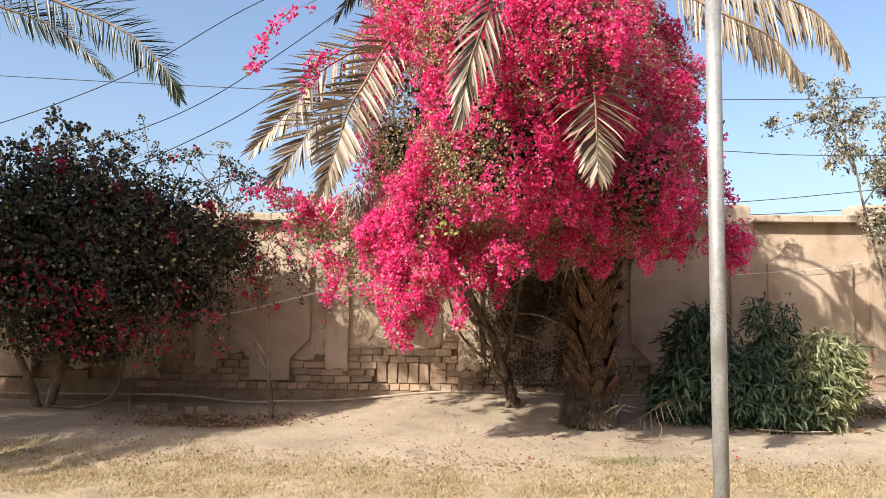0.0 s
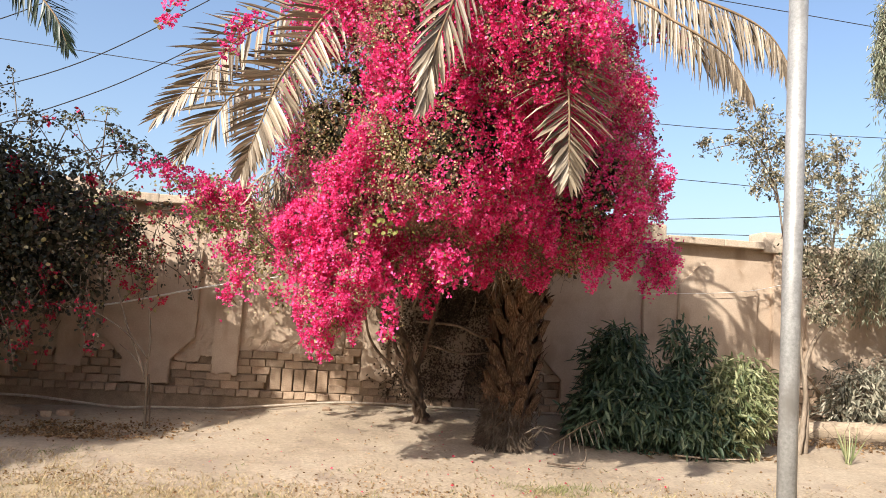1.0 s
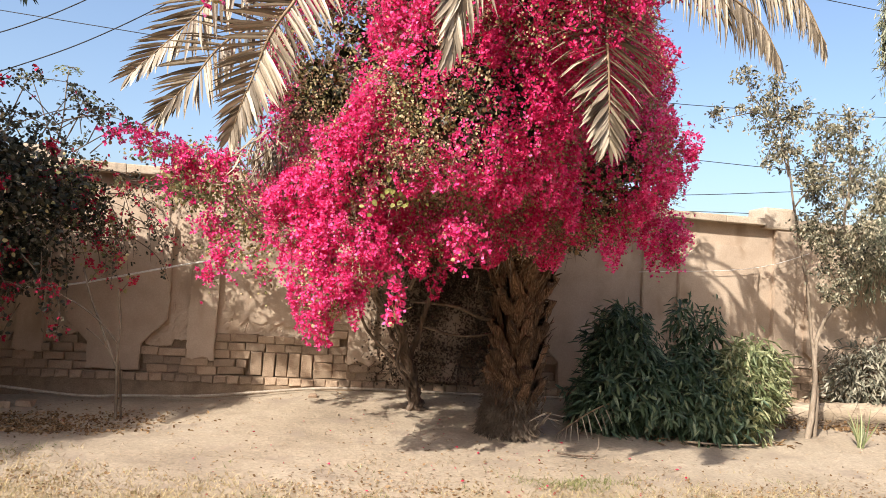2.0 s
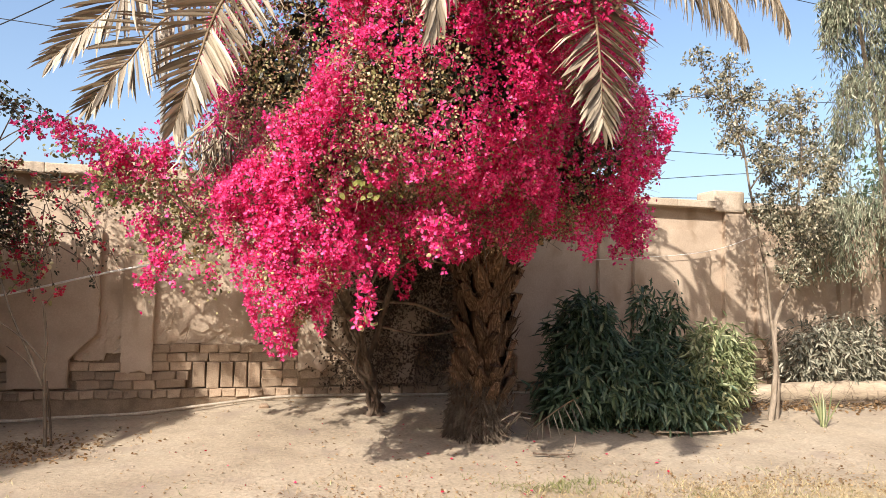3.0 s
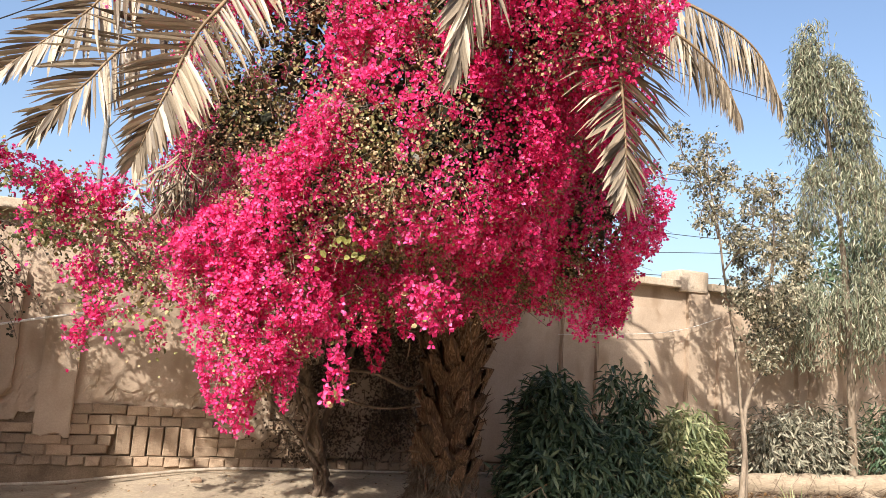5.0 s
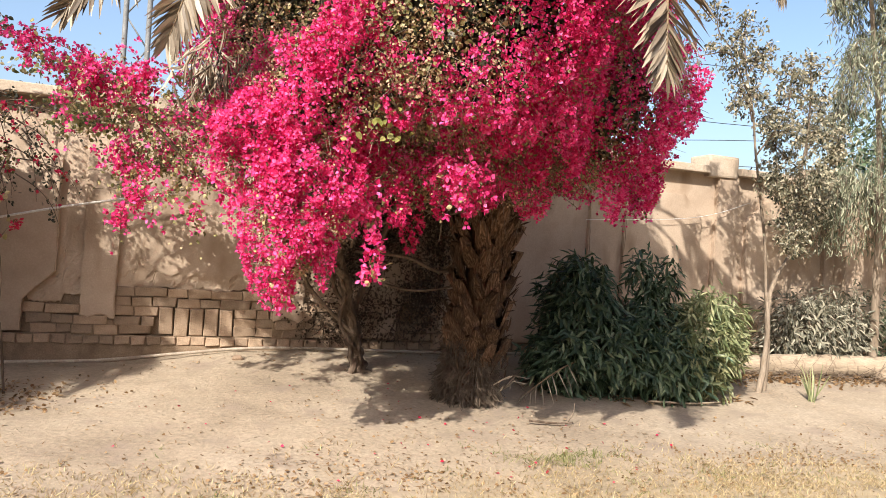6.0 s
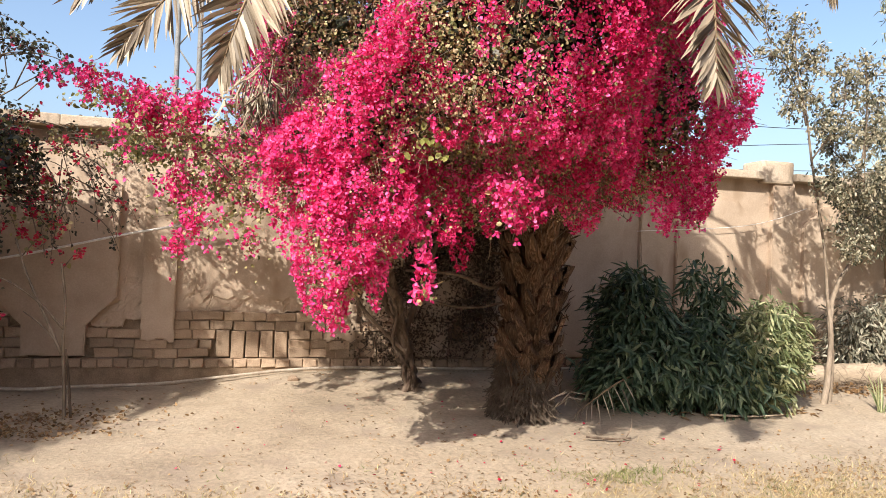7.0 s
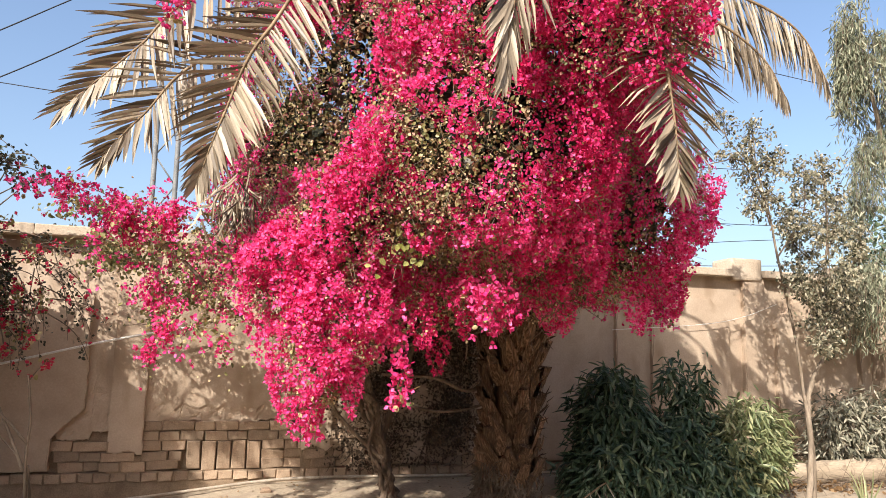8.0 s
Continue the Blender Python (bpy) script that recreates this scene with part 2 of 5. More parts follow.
BLADE = (np.array([(-.5, 0, 0), (.5, 0, 0), (.35, .55, .04), (-.35, .55, .04), (.06, 1, .2), (-.06, 1, .2)]), np.array([(0, 1, 2, 3), (3, 2, 4, 5)]))
TWIG = (np.array([(-.5, 0, -.3), (.5, 0, -.3), (0, 0, .6), (-.3, 1, -.2), (.3, 1, -.2), (0, 1, .35)]), np.array([(0, 1, 4, 3), (1, 2, 5, 4), (2, 0, 3, 5)]))
ROWS_Y = [(0, .45, .0), (.3, 1.0, -.02), (.68, .8, -.07), (1, .08, -.16)]
LEAFLET = (np.array([(sx * w * .5, y, z - (0 if sx else .018 * w)) for y, w, z in ROWS_Y for sx in (-1, 0, 1)]),
           np.array([(r * 3 + c, r * 3 + c + 1, r * 3 + c + 4, r * 3 + c + 3) for r in range(3) for c in range(2)]))


def smooth_line(pts, n):
    """A smooth line of n points through the given ones."""
    p = np.asarray(pts, float)
    p = np.vstack([2 * p[0] - p[1], p, 2 * p[-1] - p[-2]])
    out = []
    for u in np.linspace(0, len(p) - 3, n):
        i = min(int(u), len(p) - 4)
        t = u - i
        a, b, c, d = p[i:i + 4]
        out.append(0.5 * (2 * b + (c - a) * t + (2 * a - 5 * b + 4 * c - d) * t * t + (3 * b - a - 3 * c + d) * t ** 3))
    return np.array(out)


def tube_data(line, radii, sides=7, lump=0.0):
    line = np.asarray(line, float)
    n = len(line)
    tan = unit(np.gradient(line, axis=0))
    ref = np.array([0.31, 0.2, 0.93]) if abs(tan[0][2]) < 0.9 else np.array([0.93, 0.2, 0.1])
    x = unit(np.cross(tan, ref))
    y = np.cross(tan, x)
    ang = np.linspace(0, 2 * np.pi, sides, endpoint=False)
    r = np.asarray(radii, float)[:, None] * (1 + lump * rng.normal(size=(n, sides)))
    v = line[:, None] + r[..., None] * (np.cos(ang)[None, :, None] * x[:, None] + np.sin(ang)[None, :, None] * y[:, None])
    f = [(i * sides + k, i * sides + (k + 1) % sides, (i + 1) * sides + (k + 1) % sides, (i + 1) * sides + k) for i in range(n - 1) for k in range(sides)]
    return v.reshape(-1, 3), np.array(f)


def tube(name, pts, r0, r1, material, parent=None, n=24, sides=7, lump=0.05, label="", kind=""):
    line = smooth_line(pts, n)
    v, f = tube_data(line, np.linspace(r0, r1, n), sides, lump)
    f = [tuple(q) for q in f] + [tuple(range(sides))[::-1], tuple(range((n - 1) * sides, n * sides))]
    return link_mesh(name, v, f, material, parent, label, True, kind)


def join_tubes(name, lines, material, parent, sides=4, label="", kind="stuff"):
    """Many thin stems, each a line of points with a radius at either end, joined."""
    vs, fs, k = [], [], 0
    for line, r0, r1 in lines:
        v, f = tube_data(line, np.linspace(r0, r1, len(line)), sides)
        vs.append(v), fs.append(f + k)
        k += len(v)
    return link_mesh(name, np.vstack(vs), np.vstack(fs), material, parent, label, True, kind)


def box_bm(x0, x1, y0, y1, z0, z1, bevel=0.0, rough=0.0):
    bm = bmesh.new()
    bmesh.ops.create_cube(bm, size=1)
    for v in bm.verts:
        v.co = Vector(((x0 + x1) / 2 + v.co.x * (x1 - x0), (y0 + y1) / 2 + v.co.y * (y1 - y0), (z0 + z1) / 2 + v.co.z * (z1 - z0)))
        v.co += Vector(rng.normal(size=3)) * rough
    if bevel:
        bmesh.ops.bevel(bm, geom=bm.edges[:], offset=bevel, segments=2, affect="EDGES", profile=0.6)
    return bm


def in_lobes(p, lobes, skip, share):
    inside = np.zeros(len(p), bool)
    for i, (c, r) in enumerate(lobes):
        if i != skip:
            inside |= (((p - c) / r) ** 2).sum(1) < share ** 2
    return inside


def lobe_points(lobes, count, shell=(0.86, 1.06), lumps=0.13, freq=1.6, share=0.86):
    """Points near the outer skin of a mass of rounded lobes, and the outward direction at each."""
    lobes = [(np.array(l[:3], float), np.array(l[3:6], float)) for l in lobes]
    area = np.array([(r[0] * r[1]) ** 1.6 + (r[0] * r[2]) ** 1.6 + (r[1] * r[2]) ** 1.6 for _, r in lobes]) ** (1 / 1.6)
    ps, ns = [], []
    for i, (c, r) in enumerate(lobes):
        k = int(count * area[i] / area.sum())
        d = unit(rng.normal(size=(k, 3)))
        bumpy = np.array([noise.noise(Vector(q * freq * 1.3 + 9.1 * i)) + 0.5 * noise.noise(Vector(q * freq * 3.3 + 4.7 * i)) for q in d])
        s = (1 + lumps * bumpy) * rng.uniform(*shell, size=k)
        p = c + d * r * s[:, None]
        keep = ~in_lobes(p, lobes, i, share)
        ps.append(p[keep]), ns.append(unit(d / r)[keep])
    return np.vstack(ps), np.vstack(ns)


def field(p, freq, seed=0.0):
    return np.array([noise.noise(Vector(q * freq + seed)) for q in p])


def ground_z(x, y):
    """Height of the ground: level lawn, then sandy earth that rises to the wall, with a basin round the sapling."""
    x, y = np.asarray(x, float), np.asarray(y, float)
    rise = np.clip((y - 6.9) / 3.6, 0, 1)
    z = -0.06 + 0.26 * rise ** 1.1
    basin = np.exp(-((x + 3.0) / 1.5) ** 2 - ((y - 9.5) / 0.75) ** 2)
    z -= 0.16 * basin
    z -= 0.04 * np.clip((-1.5 - x) / 3, 0, 1) * rise
    z -= 0.13 * np.clip((-0.7 - x) / 1.0, 0, 1) * np.clip((y - 9.6) / 0.9, 0, 1)
    z += 0.05 * np.exp(-((x - 0.4) / 1.1) ** 2 - ((y - 10.2) / 0.5) ** 2)
    return z + 0.012 * np.sin(1.7 * x + 0.6 * y) * np.sin(1.1 * y - 0.5 * x + 1)


# ---- ground ----
def fine_axis(a, b, step, far):
    near = np.arange(a, b, step)
    out = np.geomspace(0.4, far, 26)
    return np.concatenate([(a - out)[::-1], near, b + out])


gx, gy = fine_axis(-8, 9, 0.085, 900), fine_axis(3.5, 11.2, 0.075, 900)
GX, GY = np.meshgrid(gx, gy)
GZ = ground_z(np.clip(GX, -9, 10), np.minimum(GY, 11.2))
near = (GX > -8.2) & (GX < 9.2) & (GY > 3.2) & (GY < 11)
flat = np.stack([GX, GY, 0 * GX], -1).reshape(-1, 3)
GZ = GZ + np.where(near, (0.014 * field(flat, 1.9) + 0.011 * field(flat, 5.5) + 0.008 * field(flat, 15)).reshape(GX.shape), 0)
ny, nx = GX.shape
idx = np.arange(ny * nx).reshape(ny, nx)
quads = np.stack([idx[:-1, :-1], idx[:-1, 1:], idx[1:, 1:], idx[1:, :-1]], -1).reshape(-1, 4)
ground = link_mesh("ground", np.stack([GX, GY, GZ], -1).reshape(-1, 3), quads, GROUND, smooth=True)
tagged(ground, "bare pale sandy earth rising to the wall", "ground", kind="structure")

# ---- wall: bays with a raised panel, a pier and a capped top ----
BAY, PIER_R, PANEL_R = 1.81, -1.745, -2.275
CORE_Y, FIELD_Y, FRONT_Y = 10.83, 10.797, 10.73
BAYS = range(-3, 6)
wall = tagged(part("wall_north", box_bm(-16, 22, CORE_Y, 11.06, -0.4, 2.53), MORTAR, None), "mud-plastered brick garden wall with worn base", "wall", kind="structure")


def plaster_edge(x):
    """Height at which the plaster has broken away from the bricks."""
    q = 0.70 + 0.10 * noise.noise(Vector((x * 1.1, 3.3, 0))) + 0.07 * noise.noise(Vector((x * 4.0, 1.3, 5))) + 0.022 * noise.noise(Vector((x * 13, 0, 2))) + 0.010 * noise.noise(Vector((x * 34, 5, 2)))
    q += 0.16 * math.exp(-((x + 0.35) / 0.35) ** 2)
    step = 0.33 + 0.094 * round((q - 0.33) / 0.094)
    return step * 0.75 + q * 0.25 + 0.02 * noise.noise(Vector((x * 21, 7, 1))) + 0.012 * noise.noise(Vector((x * 60, 3, 9)))


def plaster_sheet():
    xs = np.concatenate([np.arange(-15.9, -7, 0.2), np.arange(-7, 9, 0.025), np.arange(9, 21.9, 0.2)])
    verts, faces = [], []
    for x in xs:
        e = plaster_edge(x)
        verts += [(x, CORE_Y - 0.001, e), (x, FIELD_Y + 0.006, e + 0.001), (x, FIELD_Y, e + 0.008)]
        for z in [*np.linspace(e + 0.03, e + 0.75, 25), *np.linspace(e + 0.85, 2.53, 6)]:
            pit = max(0, 1 - (z - e) / 0.8)
            flake = max(0, noise.noise(Vector((x * 7, z * 9, 3))) - 0.05) + max(0, noise.noise(Vector((x * 19, z * 23, 8))) - 0.2)
            verts.append((x, FIELD_Y + 0.004 * noise.noise(Vector((x * 1.5, z * 1.5, 0))) + pit * 0.03 * flake, z))
    k = 34
    for i in range(len(xs) - 1):
        for j in range(k - 1):
            faces.append((i * k + j, (i + 1) * k + j, (i + 1) * k + j + 1, i * k + j + 1))
    link_mesh("plaster", verts, faces, PLASTER, wall, "flaking tan mud plaster", False)


plaster_sheet()


def prism(name, outline, y_front, y_back, material, parent, bevel=0.012):
    bm = bmesh.new()
    worn = []
    for (xa, za), (xb, zb) in zip(outline, outline[1:] + outline[:1]):
        k = max(1, int(math.hypot(xb - xa, zb - za) / 0.07))
        worn += [(xa + (xb - xa) * i / k + (rng.normal(0, .0035) if i else 0), za + (zb - za) * i / k + (rng.normal(0, .0035) if i else 0)) for i in range(k)]
    face = bm.faces.new([bm.verts.new((x, y_back, min(z, 2.529))) for x, z in worn])
    bm.normal_update()
    if face.normal.y > 0:
        face.normal_flip()
    up = bmesh.ops.extrude_face_region(bm, geom=[face])
    moved = [v for v in up["geom"] if isinstance(v, bmesh.types.BMVert)]
    for v in moved:
        v.co.y = y_front
    bmesh.ops.bevel(bm, geom=[e for e in bm.edges if all(abs(v.co.y - y_front) < 1e-6 for v in e.verts)], offset=bevel, segments=2, affect="EDGES")
    return part(name, bm, material, parent)


for k in BAYS:
    s = k * BAY
    r, l = PANEL_R + s, PANEL_R - 1.10 + s
    foot = 0.35
    if k == 1:
        ragged = [(l + 1.10 * j / 14, 0.93 + 0.09 * noise.noise(Vector((j * .7, 4, 1))) + rng.uniform(-.02, .02)) for j in range(15)]
        prism("raised_panel", ragged + [(r, 1.98), (r - 0.27, 2.25), (l + 0.27, 2.25), (l, 1.98)], FRONT_Y + 0.05, CORE_Y - 0.001, PLASTER, wall)
    else:
        prism("raised_panel", [(r - 0.27, foot), (r - 0.27, 0.64), (r, 0.92), (r, 1.98), (r - 0.27, 2.25), (l + 0.27, 2.25), (l, 1.98), (l, 0.92), (l + 0.27, 0.64), (l + 0.27, foot)], FRONT_Y, CORE_Y - 0.001, PLASTER, wall)
    e = 0.5 + 0.08 * noise.noise(Vector((s, 8.1, 0)))
    prism("pier", [(PIER_R - 0.31 + s + 0.31 * j / 8, e + rng.uniform(-.016, .016) + 0.09 * noise.noise(Vector((s * 3 + j * .3, 2, 2)))) for j in range(9)] + [(PIER_R + s, 2.529), (PIER_R - 0.31 + s, 2.529)], FRONT_Y - 0.005, CORE_Y - 0.001, PLASTER, wall)
    part("pier_core", box_bm(PIER_R - 0.307 + s, PIER_R - 0.003 + s, 10.752, CORE_Y + .01, 0.31, e - 0.02, 0.006), MORTAR, wall, "mud mortar behind the pier bricks")
    a, b = 5.0 - 4 * BAY + s, 5.46 - 4 * BAY + s
    bm = box_bm(a, b, 10.70, 11.10, 2.50, 2.775, 0.03, 0.006)
    part("pier_cap", bm, COPING, wall, "chipped cement pier cap")
    x = b + 0.003
    while x < a + BAY - 0.05:
        w = min(rng.uniform(0.6, 0.8), a + BAY - 0.003 - x)
        part("coping_slab", box_bm(x, x + w - 0.004, 10.64, 11.11, 2.532, 2.63 + rng.uniform(-.006, .006), 0.012, 0.003), COPING, wall, "weathered cement coping")
        x += w

part("buttress", box_bm(7.16, 7.56, 10.52, CORE_Y + .01, -0.3, 2.50, 0.02, 0.006), PLASTER, wall, "plastered buttress with sharp edges")
part("pier_cap", box_bm(7.10, 7.60, 10.46, 10.635, 2.504, 2.62, 0.02, 0.006), COPING, wall, "chipped cement pier cap")
part("plinth", box_bm(-15, 20, 10.756, CORE_Y + .01, -0.3, 0.326, 0.008), MORTAR, wall, "earth-smeared brick plinth")

# Unseen plain walls, added behind and beside the path to cut low skylight.
for place in ((-13, 24, -9.3, -9.0, -0.4, 6.5), (-13.3, -13, -9.3, 10.8, -0.4, 3.2), (16, 16.3, -9.3, 10.8, -0.4, 7.0)):
    tagged(part("wall_unseen", box_bm(*place), PLASTER, None), "unseen plain plastered wall added to block low skylight", "wall", kind="structure")

# ---- things ----


def frond(parent, pts, leaf_len, material, count, face=(0, -1, 0.25), spread=52, hang_down=0.25, r0=0.02, start=0.12, pieces=False, label="", width=0.03, thin=0.0, bias=(0, 0, 0), roofed=False):
    """A palm leaf: a tapering midrib with two rows of folded leaflets; roofed: one row lies level and shows its shaded underside."""
    line = smooth_line(pts, 40)
    v, f = tube_data(line, np.linspace(r0, 0.004, 40), 6)
    rib = link_mesh("frond", v, f, RACHIS, parent, label, True)
    tan = unit(np.gradient(line, axis=0))
    tpl_me = None
    if pieces:
        tpl_me = bpy.data.meshes.new("leaflet")
        tpl_me.from_pydata([tuple(map(float, p)) for p in LEAFLET[0]], [], [tuple(map(int, q)) for q in LEAFLET[1]])
        tpl_me.materials.append(material)
    ps, rs, ss = [], [], []
    for side in (-1, 1):
        for u in np.linspace(start, 0.995, count):
            u = min(u + rng.uniform(-.006, .006), 0.999)
            if rng.random() < thin:
                continue
            i = min(int(u * 39), 38)
            w = u * 39 - i
            p = line[i] * (1 - w) + line[i + 1] * w
            t = tan[i]
            fc = unit(np.array(face) - t * np.dot(face, t))
            sd = np.cross(t, fc) * side
            ang = radians(spread * (1.12 - 0.75 * max(0, u - 0.55) / 0.45) + rng.normal(0, 5))
            d = t * math.cos(ang) + sd * math.sin(ang) + fc * rng.normal(0.12, 0.1) + np.array([0, 0, -hang_down * (0.7 + 0.6 * rng.random())]) + np.array(bias)
            k = leaf_len * (0.62 + 0.45 * math.sin(min(1, u * 1.25) * math.pi * 0.8)) * rng.uniform(0.86, 1.1) * (1 - 0.55 * max(0, u - 0.65) / 0.35)
            level = (d[0] ** 2 + d[1] ** 2) / max(1e-6, d @ d)
            turn = fc * (1 - level) + np.array([0, 0, 1.3]) * level
            if roofed and side > 0:
                d = d * (1, 1, 0.85)
                turn = np.array([-0.1, 0.55, 1.0])
            ps.append(p), rs.append((d, turn + 0.22 * rng.normal(size=3))), ss.append((width * rng.uniform(.75, 1.2), k, k * rng.uniform(0.4, 1.3)))
    ps, ss = np.array(ps), np.array(ss)
    rot = turns(np.array([a for a, _ in rs]), np.array([b for _, b in rs]))
    if not pieces:
        cloud("leaflet_fringe", LEAFLET, ps, rot, ss, material, rib)
        return rib
    for p, m, s in zip(ps, rot, ss):
        ob = new("leaflet", tpl_me)
        ob.parent = rib
        ob.matrix_basis = Matrix.Translation(p) @ Matrix(m.tolist()).to_4x4() @ Matrix.Diagonal((*s, 1))
    return rib


def boot_mesh(seed):
    """The stub of an old palm leaf: a broad, ragged, upward wedge."""
    r = np.random.default_rng(seed)
    vs, fs = [], []
    rows = [(0, 0.8, 0.0), (0.35, 1.0, 0.4), (0.72, 0.72, 0.8), (1.0, 0.3, 1.0)]
    for z, w, out in rows:
        for sx, depth in ((-1, 0), (-0.45, 1), (0.45, 1), (1, 0)):
            vs.append((sx * w * 0.5 + r.normal(0, .04), (0.25 + 0.75 * out) * (0.55 + 0.45 * depth) + r.normal(0, .03), z + r.normal(0, .05) * (z > 0)))
    for i in range(3):
        for k in range(3):
            fs.append((i * 4 + k, i * 4 + k + 1, i * 4 + k + 5, i * 4 + k + 4))
    vs += [(x * 0.9, 0.0, 0.95) for x in (-.22, .22)]
    fs += [(12, 13, 16), (13, 14, 17, 16), (14, 15, 17)]
    me = bpy.data.meshes.new("leaf_base")
    me.from_pydata(vs, [], fs)
    me.materials.append(BARK_PALM)
    return me


def palm_trunk(parent, base, top, r_low, r_high, z_from, z_to, rings, per_ring):
    base, top = np.array(base), np.array(top)
    line = np.array([base + (top - base) * u for u in np.linspace(-0.06, 1, 26)])
    v, f = tube_data(line, np.linspace(r_low, r_high, 26) * 0.9, 14, 0.03)
    trunk = link_mesh("trunk", v, f, BARK_PALM, parent, "palm trunk clad in old leaf bases", True)
    boots = [boot_mesh(s) for s in range(5)]
    for i in range(rings):
        for k in range(per_ring):
            z = z_from + (z_to - z_from) * (i + rng.uniform(-.25, .25)) / rings
            u = (z - base[2]) / (top[2] - base[2])
            c = base + (top - base) * u
            a = 2 * np.pi * (k + 0.5 * (i % 2) + 0.12 * i + rng.uniform(-.12, .12)) / per_ring
            r = (r_low + (r_high - r_low) * u) * 0.88
            ob = new("leaf_base", boots[int(rng.integers(5))])
            ob.parent = trunk
            ob.matrix_basis = Matrix.Translation((c[0] + r * math.cos(a), c[1] + r * math.sin(a), z)) @ Matrix.Rotation(a - math.pi / 2 + rng.normal(0, .15), 4, "Z") @ Matrix.Rotation(rng.normal(-.14, .1), 4, "X") @ Matrix.Rotation(rng.normal(0, .22), 4, "Y") @ Matrix.Diagonal((rng.uniform(.12, .2), rng.uniform(.09, .16), rng.uniform(.2, .34), 1))
    return trunk


# The date palm inside the flowers.
PALM = (1.30, 9.0, 0.1)
palm = thing("date_palm", PALM, "date palm with dry hanging fronds, overgrown by a flowering climber", "palm tree")
palm_trunk(palm, PALM, (1.32, 8.75, 4.5), 0.168, 0.165, 0.42, 2.5, 15, 8)
n = 420
a = rng.uniform(0, 2 * np.pi, n)
h = rng.uniform(0.25, 2.4, n)
rp = np.stack([PALM[0] + (0.24 + .06 * rng.random(n)) * np.cos(a), PALM[1] - .05 * h + (0.24 + .06 * rng.random(n)) * np.sin(a), h + .1], 1)
cloud("bark_fibre", LEAFLET, rp, turns(np.stack([0.3 * np.cos(a), 0.3 * np.sin(a), rng.normal(0.3, .8, n)], 1) + 0.35 * rng.normal(size=(n, 3))), np.stack([rng.uniform(.008, .022, n), rng.uniform(.05, .15, n), rng.uniform(.05, .2, n)], 1), BARK_PALM, palm, "ragged brown bark fibres")
n = 3000
a = rng.uniform(0, 2 * np.pi, n)
h = 0.06 + 0.5 * rng.random(n) ** 1.3
rr = 0.18 + 0.075 * np.clip((0.5 - h) / 0.4, 0, 1) + rng.uniform(-.04, .04, n)
rp = np.stack([PALM[0] - 0.05 + rr * np.cos(a), PALM[1] + rr * np.sin(a), h + ground_z(*PALM[:2]) - 0.02], 1)
rd = np.stack([0.35 * np.cos(a), 0.35 * np.sin(a), -np.ones(n)], 1) + 0.6 * rng.normal(size=(n, 3))
cloud("root_fringe", TWIG, rp, turns(rd), np.stack([rng.uniform(.006, .012, n), rng.uniform(.04, .13, n), rng.uniform(.006, .012, n)], 1), ROOT, palm, "shaggy grey root fibres")
CROWN = (1.25, 8.5, 4.35)
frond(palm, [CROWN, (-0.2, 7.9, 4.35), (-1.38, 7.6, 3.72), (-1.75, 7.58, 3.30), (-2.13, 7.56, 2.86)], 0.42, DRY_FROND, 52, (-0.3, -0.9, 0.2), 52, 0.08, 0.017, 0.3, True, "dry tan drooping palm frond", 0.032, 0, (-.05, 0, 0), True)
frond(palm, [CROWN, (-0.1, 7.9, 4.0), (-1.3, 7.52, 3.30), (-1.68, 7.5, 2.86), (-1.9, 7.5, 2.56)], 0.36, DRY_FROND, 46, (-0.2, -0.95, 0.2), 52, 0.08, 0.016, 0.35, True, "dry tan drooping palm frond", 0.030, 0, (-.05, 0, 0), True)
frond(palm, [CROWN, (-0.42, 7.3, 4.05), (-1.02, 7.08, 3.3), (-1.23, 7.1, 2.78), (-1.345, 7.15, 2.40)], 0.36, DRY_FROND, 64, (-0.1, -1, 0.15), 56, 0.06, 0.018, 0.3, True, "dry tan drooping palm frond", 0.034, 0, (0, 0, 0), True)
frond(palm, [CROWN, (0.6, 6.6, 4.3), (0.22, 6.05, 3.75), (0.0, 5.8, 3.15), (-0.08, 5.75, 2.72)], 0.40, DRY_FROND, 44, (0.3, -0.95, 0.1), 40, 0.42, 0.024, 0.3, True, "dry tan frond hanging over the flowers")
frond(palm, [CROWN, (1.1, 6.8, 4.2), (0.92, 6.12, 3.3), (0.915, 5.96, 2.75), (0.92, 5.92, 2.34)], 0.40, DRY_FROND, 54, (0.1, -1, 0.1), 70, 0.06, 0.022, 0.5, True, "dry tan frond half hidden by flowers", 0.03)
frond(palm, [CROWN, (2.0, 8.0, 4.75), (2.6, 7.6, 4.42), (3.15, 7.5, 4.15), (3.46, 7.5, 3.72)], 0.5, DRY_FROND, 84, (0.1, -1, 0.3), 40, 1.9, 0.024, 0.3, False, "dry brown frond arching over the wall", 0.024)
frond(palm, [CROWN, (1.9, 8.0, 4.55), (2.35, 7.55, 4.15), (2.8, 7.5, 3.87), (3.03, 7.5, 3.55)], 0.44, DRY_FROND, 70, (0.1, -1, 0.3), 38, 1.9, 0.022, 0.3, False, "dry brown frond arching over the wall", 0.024)
